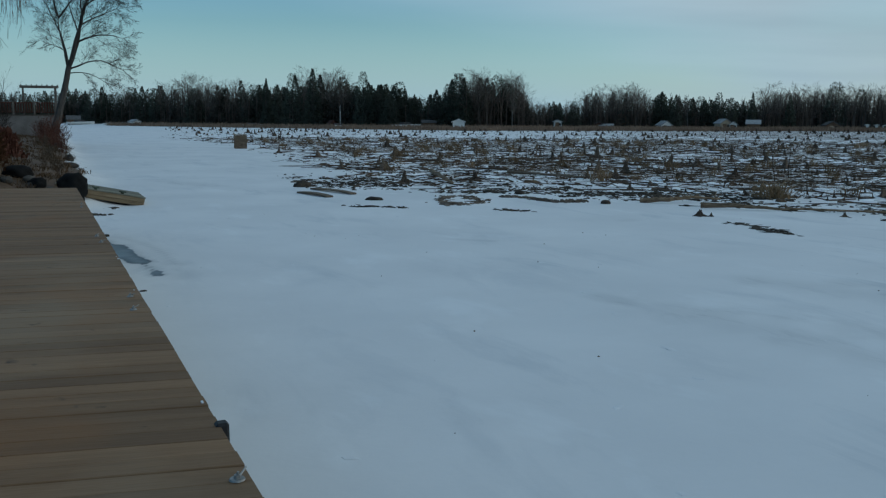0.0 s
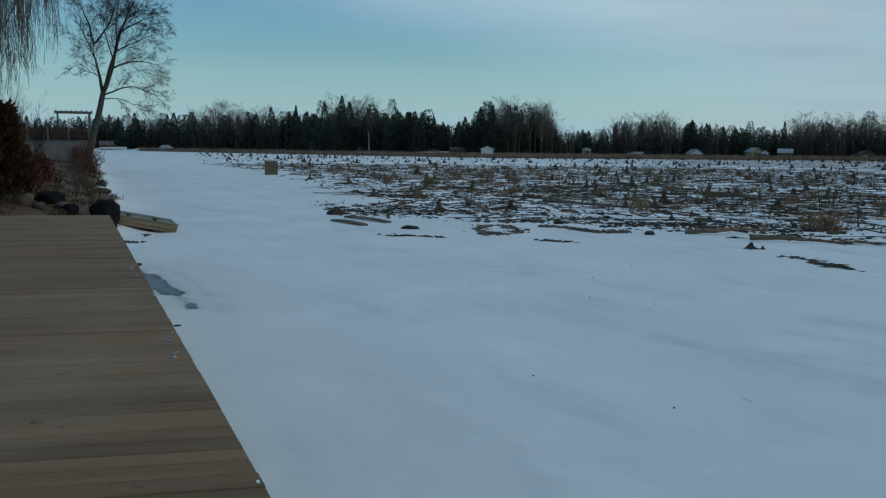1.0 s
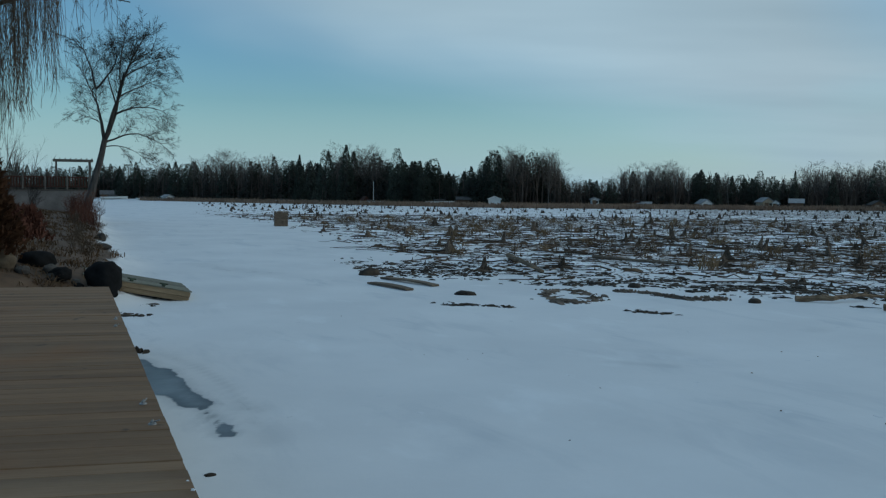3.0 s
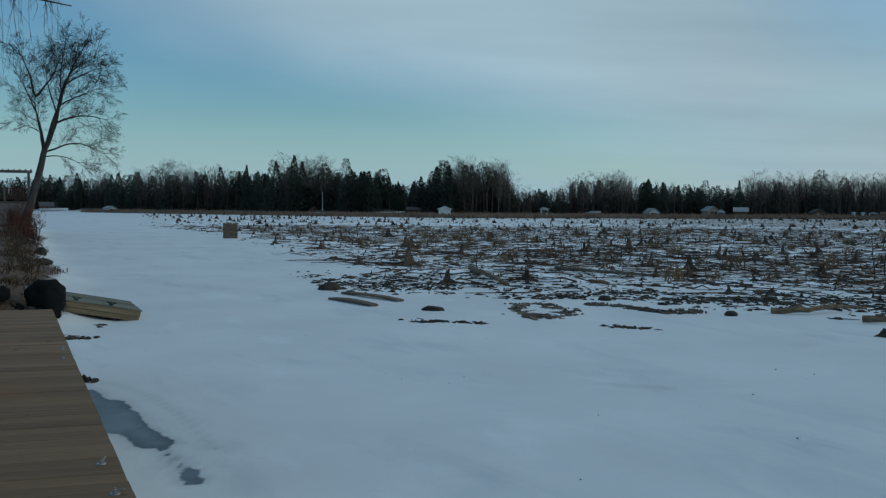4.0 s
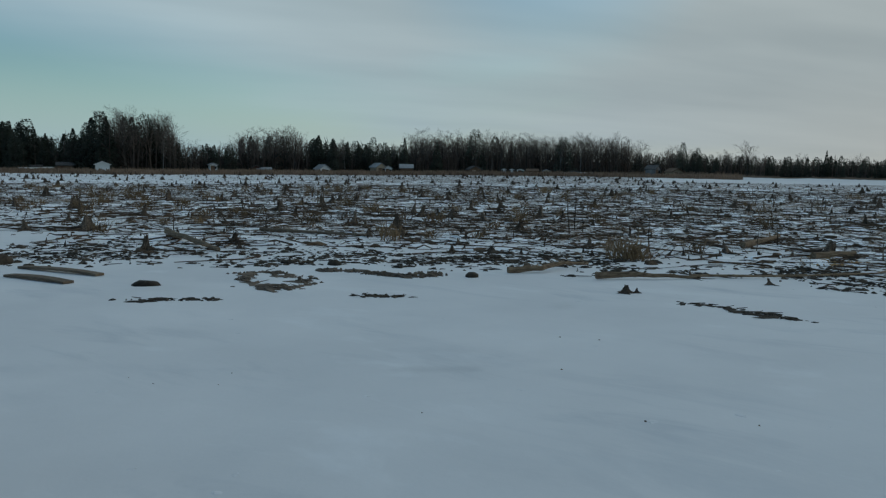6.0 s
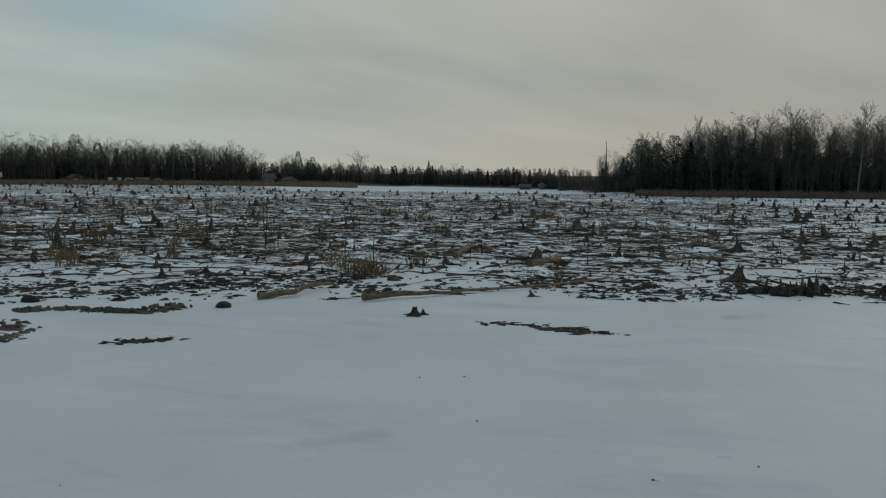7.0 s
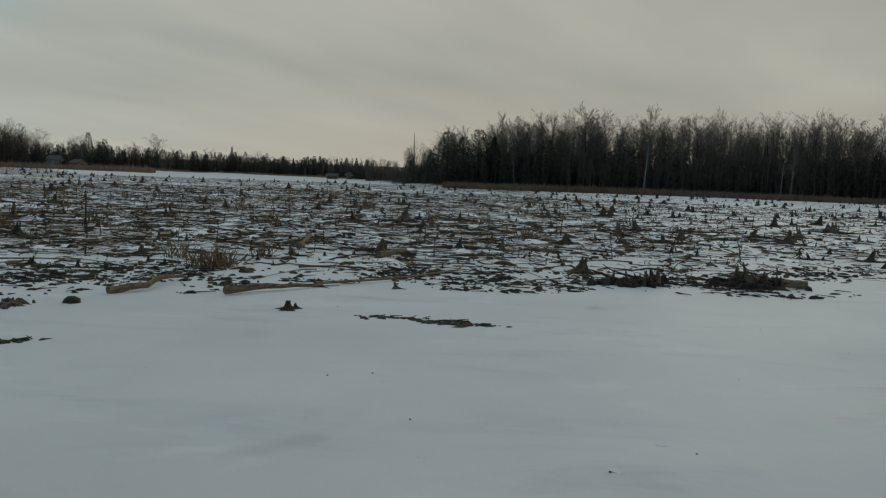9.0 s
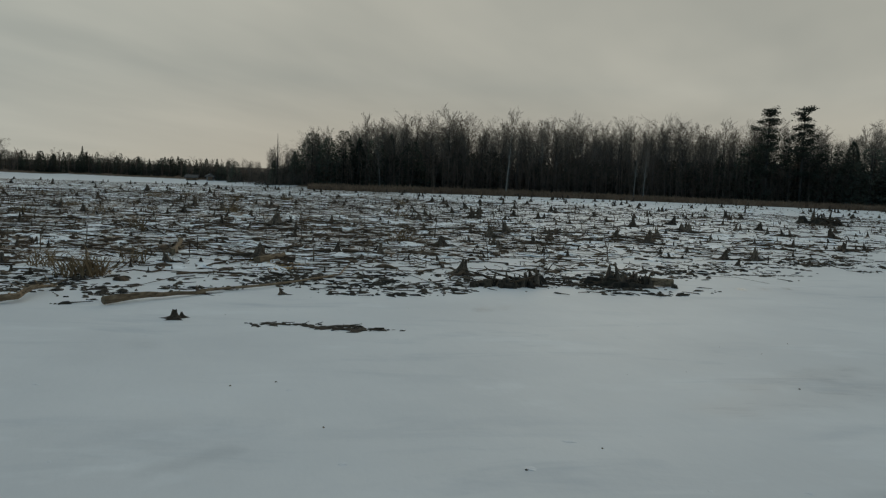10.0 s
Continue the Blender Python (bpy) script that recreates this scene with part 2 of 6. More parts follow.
def ground_material():
    """Wind-packed snow on ice, with bare blue ice, mud and roots in the stump flats and dead grass on the land."""
    m = bpy.data.materials.new("snow_ice_mud")
    m.use_nodes = True
    nt = m.node_tree
    N, L = nt.nodes.new, nt.links.new
    b = nt.nodes["Principled BSDF"]
    pos = N("ShaderNodeNewGeometry").outputs["Position"]

    def noise_at(scale, detail=4, rough=0.55, stretch=(1, 1, 1), rot=0.0, dist=0.0):
        mp = N("ShaderNodeMapping")
        mp.vector_type = "TEXTURE"
        mp.inputs["Scale"].default_value = [1 / c for c in stretch]
        mp.inputs["Rotation"].default_value = (0, 0, radians(rot))
        L(pos, mp.inputs[0])
        n = N("ShaderNodeTexNoise")
        n.inputs["Scale"].default_value, n.inputs["Detail"].default_value = scale, detail
        n.inputs["Roughness"].default_value, n.inputs["Distortion"].default_value = rough, dist
        L(mp.outputs[0], n.inputs["Vector"])
        return n.outputs["Fac"]

    def ramp(src, p0, p1, c0=(0, 0, 0), c1=(1, 1, 1)):
        r = N("ShaderNodeValToRGB")
        e = r.color_ramp.elements
        e[0].position, e[1].position = p0, p1
        e[0].color, e[1].color = (*c0, 1), (*c1, 1)
        L(src, r.inputs[0])
        return r.outputs[0]

    def math_(op, a, c):
        n = N("ShaderNodeMath")
        n.operation = op
        for s, v in zip(n.inputs, (a, c)):
            if isinstance(v, (int, float)):
                s.default_value = v
            else:
                L(v, s)
        return n.outputs[0]

    def mix(f, a, c):
        n = N("ShaderNodeMix")
        n.data_type = "RGBA"
        for s, v in ((n.inputs[0], f), (n.inputs[6], a), (n.inputs[7], c)):
            if isinstance(v, tuple):
                s.default_value = (*v, 1)
            else:
                L(v, s)
        return n.outputs[2]

    def attr(name):
        n = N("ShaderNodeAttribute")
        n.attribute_name = name
        return n.outputs["Fac"]

    field, land, bare = attr("field"), attr("land"), attr("bare")
    snow = mix(ramp(noise_at(0.35, 5), 0.35, 0.7), (0.745, 0.750, 0.758), (0.835, 0.836, 0.838))
    # thin wind-scoured streaks where the grey ice shows through
    scour = math_("MULTIPLY", ramp(noise_at(1.1, 6, 0.62, (0.32, 1.0, 1), 115, 0.5), 0.52, 0.74), ramp(noise_at(0.22, 3), 0.40, 0.62))
    snow = mix(math_("MULTIPLY", scour, 0.55), snow, (0.38, 0.43, 0.49))
    snow = mix(math_("MULTIPLY", ramp(noise_at(0.9, 5, 0.6, (0.5, 1.0, 1), 115, 0.3), 0.58, 0.70), 0.5), snow, (0.90, 0.91, 0.92))
    ice = mix(ramp(noise_at(1.3, 5), 0.4, 0.65), (0.055, 0.075, 0.10), (0.12, 0.15, 0.185))
    streaks = ramp(noise_at(2.2, 6, 0.66, (0.4, 1.0, 1), 115, 0.6), 0.43, 0.62)
    snow = mix(math_("MAXIMUM", ramp(math_("ADD", bare, math_("MULTIPLY", math_("SUBTRACT", noise_at(3.0, 6, 0.65), 0.5), 0.6)), 0.44, 0.60), math_("MULTIPLY", bare, math_("MAXIMUM", streaks, 0.5))), snow, ice)
    # mud and roots that come through the snow
    mudcol = mix(ramp(noise_at(3.5, 5), 0.35, 0.7), (0.028, 0.0185, 0.0115), (0.165, 0.106, 0.062))
    mudcol = mix(ramp(noise_at(0.16, 4), 0.42, 0.62), mudcol, mix(ramp(noise_at(6, 3), 0.4, 0.6), (0.105, 0.067, 0.038), (0.300, 0.195, 0.115)))
    patchy = math_("ADD", math_("MULTIPLY", noise_at(2.3, 10, 0.80, (1, 1, 1), 0, 1.1), 0.86), math_("MULTIPLY", noise_at(0.12, 3), 0.14))
    cut = math_("ADD", math_("SUBTRACT", patchy, 0.78), math_("MULTIPLY", field, 0.288))
    mudmask = ramp(cut, 0.0, 0.015)
    col = mix(mudmask, snow, mudcol)
    # land: flattened dead grass with snow left in the hollows
    grass = mix(ramp(noise_at(1.7, 6, 0.65), 0.35, 0.68), (0.050, 0.030, 0.017), (0.135, 0.082, 0.046))
    left = math_("MULTIPLY", ramp(noise_at(0.45, 5, 0.6), 0.66, 0.72), 0.4)
    grass = mix(left, grass, (0.55, 0.56, 0.58))
    col = mix(ramp(math_("ADD", land, math_("MULTIPLY", math_("SUBTRACT", noise_at(1.1, 5), 0.5), 0.5)), 0.42, 0.58), col, grass)
    L(col, b.inputs["Base Color"])
    L(math_("SUBTRACT", 0.75, math_("MULTIPLY", bare, 0.42)), b.inputs["Roughness"])
    b.inputs["Specular IOR Level"].default_value = 0.3
    bp = N("ShaderNodeBump")
    bp.inputs["Strength"].default_value, bp.inputs["Distance"].default_value = 0.35, 0.06
    hh = math_("ADD", math_("MULTIPLY", noise_at(1.1, 5, 0.5, (1, 2, 1), 30), 0.6), math_("ADD", math_("MULTIPLY", noise_at(14, 3), 0.06), math_("MULTIPLY", math_("MULTIPLY", mudmask, noise_at(9, 4, 0.7)), 1.2)))
    L(hh, bp.inputs["Height"])
    L(bp.outputs[0], b.inputs["Normal"])
    return m


GROUND = ground_material()


# ================= mesh helpers =================
def mesh_from(name, V, F, mats, idx=None, smooth=False):
    """A mesh from an array of corners and an array of triangles or quads."""
    me = bpy.data.meshes.new(name)
    V, F = np.asarray(V, dtype=np.float32), np.asarray(F, dtype=np.int32)
    n, k = F.shape
    me.vertices.add(len(V))
    me.vertices.foreach_set("co", V.ravel())
    me.loops.add(n * k)
    me.loops.foreach_set("vertex_index", F.ravel())
    me.polygons.add(n)
    me.polygons.foreach_set("loop_start", np.arange(0, n * k, k, dtype=np.int32))
    if idx is not None:
        me.polygons.foreach_set("material_index", np.asarray(idx, dtype=np.int32))
    me.polygons.foreach_set("use_smooth", np.full(n, smooth))
    for mt in mats if isinstance(mats, (list, tuple)) else [mats]:
        me.materials.append(mt)
    me.update(calc_edges=True)
    me.validate()
    return me


def put(name, me, parent=None, label="", m=None):
    """Links a mesh as one object, under a parent where one is given."""
    ob = new(name, me)
    ob.parent = parent
    if m is not None:
        ob.matrix_basis = m
    return tagged(ob, label) if label else ob


def part(name, bm, mat, parent=None, label="", m=None, smooth=False):
    me = bpy.data.meshes.new(name)
    for f in bm.faces:
        f.smooth = smooth
    bm.to_mesh(me)
    bm.free()
    me.materials.append(mat)
    return put(name, me, parent, label, m)


def empty(name, m=None):
    ob = new(name)
    ob.empty_display_size = 0.2
    if m is not None:
        ob.matrix_basis = m
    return ob


def tubes(segs, sides=4):
    """Tapered prisms for rows of (x0,y0,z0, x1,y1,z1, r0, r1): corners and quads."""
    s = np.asarray(segs, dtype=float)
    a, b, r0, r1 = s[:, 0:3], s[:, 3:6], s[:, 6], s[:, 7]
    d = b - a
    d /= np.maximum(np.linalg.norm(d, axis=1, keepdims=True), 1e-9)
    ref = np.where(np.abs(d[:, 2:3]) > 0.9, [[1.0, 0, 0]], [[0, 0, 1.0]])
    u = np.cross(d, ref)
    u /= np.linalg.norm(u, axis=1, keepdims=True)
    w = np.cross(d, u)
    ang = np.arange(sides) * 2 * np.pi / sides
    ring = u[:, None, :] * np.cos(ang)[None, :, None] + w[:, None, :] * np.sin(ang)[None, :, None]
    V = np.concatenate([a[:, None, :] + ring * r0[:, None, None], b[:, None, :] + ring * r1[:, None, None]], axis=1)
    n = len(s)
    i = np.arange(sides)
    q = np.stack([i, (i + 1) % sides, (i + 1) % sides + sides, i + sides], axis=1)
    F = (np.arange(n) * 2 * sides)[:, None, None] + q[None]
    return V.reshape(-1, 3), F.reshape(-1, 4)


def merge(pairs):
    Vs, Fs, o = [], [], 0
    for V, F in pairs:
        Vs.append(V)
        Fs.append(F + o)
        o += len(V)
    return np.concatenate(Vs), np.concatenate(Fs)


def grow(rng, segs, p, d, length, r, level, cfg):
    """Adds one limb and its side shoots to segs."""
    n, kids, shrink, spread, droop, rmin = cfg["n"][level], cfg["kids"][level], cfg["shrink"], cfg["spread"][level], cfg["droop"][level], cfg["rmin"]
    step = length / n
    start = cfg["start"][min(level, len(cfg["start"]) - 1)]
    want = [start + (1 - start) * (k + rng.random()) / max(1, kids) for k in range(kids)] if level + 1 < len(cfg["n"]) else []
    for i in range(n):
        d = (d + Vector((rng.gauss(0, 1), rng.gauss(0, 1), rng.gauss(0, 1))) * cfg["wobble"][level] + Vector((0, 0, droop))).normalized()
        q = p + d * step
        t0, t1 = i / n, (i + 1) / n
        ra, rb = max(rmin, r * (1 - cfg["taper"] * t0)), max(rmin * 0.6, r * (1 - cfg["taper"] * t1))
        segs.append((*p, *q, ra, rb))
        for w in want:
            if t0 <= w < t1:
                side = d.cross(Vector((rng.gauss(0, 1), rng.gauss(0, 1), rng.gauss(0, 1)))).normalized()
                a = radians(spread * rng.uniform(0.7, 1.3))
                nd = d * math.cos(a) + side * math.sin(a)
                f = (w - t0) * n
                grow(rng, segs, p.lerp(q, f), nd, length * shrink[level] * rng.uniform(0.65, 1.15) * (1.15 - 0.5 * w), max(rmin, rb * 0.62), level + 1, cfg)
        p = q
    return p


FAR_BARE = dict(n=[7, 4, 3, 2], kids=[16, 8, 5, 0], shrink=[0.42, 0.48, 0.62], spread=[40, 36, 34, 0], droop=[0.01, 0.06, 0.03, 0.02], rmin=0.0085, wobble=[0.03, 0.06, 0.08, 0.08], taper=0.86, start=[0.30, 0.2, 0.15])
STRAIGHT = dict(n=[9, 4, 3, 2], kids=[26, 6, 4, 0], shrink=[0.24, 0.55, 0.65], spread=[28, 30, 30, 0], droop=[0.01, 0.09, 0.05, 0.03], rmin=0.0085, wobble=[0.014, 0.05, 0.07, 0.08], taper=0.86, start=[0.42, 0.15, 0.15])


def bare_tree(seed, cfg, height=1.0, r=0.012, scale=10.0):
    """A leafless tree about one unit tall, in two meshes' worth of prisms: trunk with limbs, and fine twigs."""
    rng = random.Random(seed)
    segs = []
    grow(rng, segs, Vector((0, 0, -0.02)), Vector((rng.gauss(0, 0.04), rng.gauss(0, 0.04), 1)).normalized(), height * 0.95, r, 0, dict(cfg, rmin=cfg["rmin"] / scale))
    s = np.array(segs)
    s[:, 0:6] *= scale
    s[:, 6:8] *= scale
    thick = s[:, 6] > 0.028
    return s[thick], s[~thick]


def conifer(seed, height, radius, n=640, power=0.85, low=0.03, size=0.34, leader=True):
    """Many small clumps of needles inside a ragged cone or dome: triangles."""
    rng = random.Random(seed)
    T = []
    bulge = [rng.uniform(0.82, 1.12) for _ in range(9)]
    for k in range(n):
        t = rng.random() ** 1.2
        a = rng.uniform(0, 6.28)
        u = t * 7.99
        b = bulge[int(u)] * (1 - u % 1) + bulge[int(u) + 1] * (u % 1)
        reach = radius * max(0.03, 1 - t) ** power * b * (1 + 0.16 * math.sin(3 * a + seed + 5 * t) + 0.08 * math.sin(26 * t + seed))
        r = reach * (0.45 + 0.60 * rng.random() ** 0.6)
        z = height * (low + (1 - low) * t) - 0.22 * r
        p = Vector((r * math.cos(a), r * math.sin(a), z))
        s = size * height / 10 * rng.uniform(0.5, 1.3) * (1.15 - 0.6 * t)
        out = Vector((math.cos(a), math.sin(a), -0.25 + rng.gauss(0, 0.5)))
        side = out.cross(Vector((rng.gauss(0, 0.6), rng.gauss(0, 0.6), 1))).normalized()
        T.append((tuple(p - side * s * 0.8), tuple(p + side * s * 0.8 + Vector((0, 0, rng.gauss(0, 0.3) * s))), tuple(p + out * s * 1.3)))
    for k in range(6 if leader else 0):
        a = k * math.pi / 3
        w = 0.016 * height
        T.append(((0, 0, height * 1.0), (w * math.cos(a), w * math.sin(a), height * 0.92), (w * math.cos(a + 2), w * math.sin(a + 2), height * 0.93)))
    T = np.array(T).reshape(-1, 3)
    return T, np.arange(len(T)).reshape(-1, 3)


def ribbons(segs, seed=0):
    """Fine twigs as narrow strips, one quad each, turned at random about their length."""
    s = np.asarray(segs, dtype=float)
    r = np.random.RandomState(seed)
    a, b = s[:, 0:3], s[:, 3:6]
    d = b - a
    d /= np.maximum(np.linalg.norm(d, axis=1, keepdims=True), 1e-9)
    u = np.cross(d, r.normal(size=d.shape))
    u /= np.linalg.norm(u, axis=1, keepdims=True)
    w0, w1 = u * s[:, 6:7] * 1.35, u * s[:, 7:8] * 1.35
    V = np.stack([a - w0, a + w0, b + w1, b - w1], 1).reshape(-1, 3)
    return V, np.arange(len(V)).reshape(-1, 4)


def quads_to_tris(F):
    return np.concatenate([F[:, [0, 1, 2]], F[:, [0, 2, 3]]])


def placed(V, x, y, z, s, rot):
    c, n = math.cos(rot), math.sin(rot)
    W = np.empty_like(V)
    W[:, 0] = x + s * (V[:, 0] * c - V[:, 1] * n)
    W[:, 1] = y + s * (V[:, 0] * n + V[:, 1] * c)
    W[:, 2] = z + s * V[:, 2]
    return W


# ================= plan =================
EDGE = Vector((-0.92, 2.71))                       # a point on the dock's lake edge
ALONG = Vector((-0.3960, 0.9183))                  # the dock's way, away from the start
INLAND = Vector((-0.9183, -0.3960))                # from the lake to the bank
DECK_Z, DOCK_END, DOCK_START, DOCK_W = 0.847, 14.24, -7.0, 3.3
# the far shore: bearing clockwise from +y, distance
SHORE = [(-60, 190), (-35, 270), (-22, 250), (-15, 210), (-5, 180), (3, 166), (10, 171), (18, 181), (25, 196), (35, 197), (43, 179), (50, 172), (56.6, 156), (57.4, 146), (60, 124), (68, 125), (80, 133), (95, 134), (110, 150), (140, 260), (180, 320)]
# the lake edge of the stump flats, in metres
FLATS = [(-150, 330), (-34, 108), (-14.2, 63), (-9.8, 51.5), (-7.0, 43.5), (-5.0, 37), (-3.9, 31.5), (-2.6, 27.6), (0, 26.4), (3.5, 26), (6.5, 22.6), (9.4, 21.6), (11.3, 17.8), (13.2, 15.4), (14.4, 13.2), (22.3, 8.9), (27.6, 6.4), (60, -8), (150, -60)]


def polar(az, d):
    """A place by its bearing and distance from the dock's walk: from its first half for the far shore, from its end for the near wood."""
    t = min(1.0, max(0.0, (az - 45) / 12))
    b = radians(az + 0.78 - 0.2 * t)
    return -2.5 - 2.4 * t + d * math.sin(b), 5.0 + 5.8 * t + d * math.cos(b)


def over_flats(az, d):
    """A place on the stump flats by its bearing and distance from one point on the dock."""
    b = radians(az + 0.7)
    return -5.0 + d * math.sin(b), 10.0 + d * math.cos(b)


def shore_distance(az):
    return np.interp(az, [a for a, _ in SHORE], [d for _, d in SHORE])


def pulled(az):
    """How far the shore lies at a bearing, as a share of the first estimate by which things on it are listed."""
    return float(np.interp(az, [-16, -5, 3, 10, 18, 25, 35, 43, 50, 57, 58], [0.98, 0.89, 0.82, 0.81, 0.80, 0.76, 0.73, 0.665, 0.60, 0.55, 1.0]))


def beyond_flats(x, y):
    """Metres inside the stump flats (negative: on the open ice), roughly."""
    x, y = np.asarray(x, float), np.asarray(y, float)
    best = np.full(x.shape, 1e9)
    sign = np.zeros(x.shape)
    for (ax, ay), (bx, by) in zip(FLATS, FLATS[1:]):
        dx, dy = bx - ax, by - ay
        t = np.clip(((x - ax) * dx + (y - ay) * dy) / (dx * dx + dy * dy), 0, 1)
        d = np.hypot(x - ax - t * dx, y - ay - t * dy)
        s = np.where(dx * (y - ay) - dy * (x - ax) > 0, 1.0, -1.0)
        near = d < best
        sign = np.where(near, s, sign)
        best = np.where(near, d, best)
    return best * sign


def inland(x, y):
    return (x - EDGE.x) * INLAND.x + (y - EDGE.y) * INLAND.y


def along(x, y):
    return (x - EDGE.x) * ALONG.x + (y - EDGE.y) * ALONG.y


def smooth01(t):
    t = np.clip(t, 0, 1)
    return t * t * (3 - 2 * t)


def ripple(x, y, s, seed):
    """Cheap smooth unevenness between -1 and 1."""
    r = np.random.RandomState(seed)
    z = 0
    for k in range(5):
        a, f, p = r.uniform(0, 6.28), s * 1.7 ** k, r.uniform(0, 6.28)
        z = z + np.sin((x * np.cos(a) + y * np.sin(a)) * f + p + 1.3 * np.sin((x * np.sin(a) - y * np.cos(a)) * f * 0.7 + p)) / (k + 1.5)
    return z / 2.2


def heights(x, y):
    """Ground height, and the land and stump-flat amounts there."""
    az, d = np.degrees(np.arctan2(x + 3.5, y - 8.0)) - 0.7, np.hypot(x + 3.5, y - 8.0)
    i, l = inland(x, y), along(x, y)
    over = d - shore_distance(az)
    far = smooth01(over / 6.0 + 0.5)
    wob = 0.5 * ripple(x, y, 0.35, 3)
    back = np.interp(l, [DOCK_END + 0.5, 17.0, 18.3, 20.0, 80.0], [2.4, 1.5, 0.0, -0.9, -2.0]) * smooth01((l + 30) / 5) + wob
    bank = smooth01((i - back) / 2.2 + 0.25)
    inl = np.maximum(0, i - back)
    zbank = bank * (0.42 + np.minimum(1.25, 0.16 * inl) + 0.06 * ripple(x, y, 1.3, 5))
    zfar = far * (0.35 + np.minimum(2.5, np.maximum(over, 0) * 0.03))
    f = beyond_flats(x, y)
    field = smooth01((f + 0.6) / 8.5) * np.where(az < 38, 1, np.where(d < 128, 1, 0.0))
    field = field * (1 - 0.42 * smooth01((az - 62) / 22)) * (1 - 0.35 * smooth01((-8 - az) / 8)) * (1 - 0.24 * smooth01((d - 55) / 50) * smooth01((190 - d) / 12) * smooth01((20 - az) / 14))
    lump = field * (0.03 * ripple(x, y, 2.1, 11) + 0.02 * ripple(x, y, 4.7, 12)) + 0.012 * ripple(x, y, 0.6, 14)
    land = np.maximum(bank * (i > -4), far)
    z = np.where(land > 0.02, np.maximum(zbank, zfar), 0) + lump * (1 - land)
    return z, land, field


GX, GY, GS = -62.0, -64.0, 0.5                     # a table of the ground near the flats
_gx, _gy = np.meshgrid(GX + GS * np.arange(500), GY + GS * np.arange(560))
TABLE = heights(_gx, _gy)


def looked_up(k, x, y):
    i, j = (x - GX) / GS, (y - GY) / GS
    if not (0 <= i < 498 and 0 <= j < 558):
        return float(heights(np.array([x], float), np.array([y], float))[k][0])
    i0, j0 = int(i), int(j)
    u, v, t = i - i0, j - j0, TABLE[k]
    return float((t[j0, i0] * (1 - u) + t[j0, i0 + 1] * u) * (1 - v) + (t[j0 + 1, i0] * (1 - u) + t[j0 + 1, i0 + 1] * u) * v)


def ground_z(x, y):
    return looked_up(0, x, y)


def build_ground():
    def axis(lo, hi, step, out, fine):
        mid = list(np.concatenate([np.arange(lo, fine[0], step), np.arange(fine[0], fine[1], 0.09), np.arange(fine[1], hi + step / 2, step)]))
        a, s = [], step
        v = hi
        while v < out:
            s *= 1.09
            v += s
            a.append(v)
        b, s, v = [], step, lo
        while v > -out:
            s *= 1.09
            v -= s
            b.append(v)
        return np.array(b[::-1] + mid + a)

    xs, ys = axis(-42, 46, 0.4, 4200, (-9, 2)), axis(-4, 76, 0.4, 4200, (7, 17))
    X, Y = np.meshgrid(xs, ys)
    Z, land, field = heights(X, Y)
    nx, ny = len(xs), len(ys)
    V = np.stack([X, Y, Z], -1).reshape(-1, 3)
    i, j = np.meshgrid(np.arange(nx - 1), np.arange(ny - 1))
    k = (j * nx + i).ravel()
    F = np.stack([k, k + 1, k + nx + 1, k + nx], 1)
    me = mesh_from("ground", V, F, GROUND, smooth=True)
    # bare ice: swept patches beside the dock, one long bent streak among them
    bare = np.zeros(X.shape)
    for (ax, ay), (bx, by), w in BARE_ICE:
        dx, dy = bx - ax, by - ay
        t = np.clip(((X - ax) * dx + (Y - ay) * dy) / (dx * dx + dy * dy + 1e-9), 0, 1)
        d = np.hypot(X - ax - t * dx, Y - ay - t * dy) + 0.055 * ripple(X, Y, 4.5, 21)
        bare = np.maximum(bare, smooth01((w - d) / 0.32 + 0.5))
    for (ax, ay), (bx, by), w, *deep in SCOURED:
        dx, dy = bx - ax, by - ay
        t = np.clip(((X - ax) * dx + (Y - ay) * dy) / (dx * dx + dy * dy + 1e-9), 0, 1)
        d = np.hypot(X - ax - t * dx, Y - ay - t * dy) + min(0.18, 0.45 * w) * ripple(X, Y, 2.2, 23)
        bare = np.maximum(bare, (deep[0] if deep else 0.24) * smooth01(1.2 - d / w))
    for name, arr in (("field", field), ("land", land), ("bare", bare)):
        at = me.attributes.new(name, "FLOAT", "POINT")
        at.data.foreach_set("value", arr.ravel().astype(np.float32))
    ob = put("ground", me)
    return tagged(ob, "snow-covered lake ice with dark mud flats and brown grass banks", "ground", kind="structure")


BARE_ICE = [((-5.92, 14.95), (-5.55, 14.35), 0.13), ((-5.52, 14.3), (-4.98, 13.35), 0.25), ((-4.80, 13.2), (-4.52, 12.78), 0.17), ((-4.52, 12.78), (-4.02, 11.85), 0.025)]
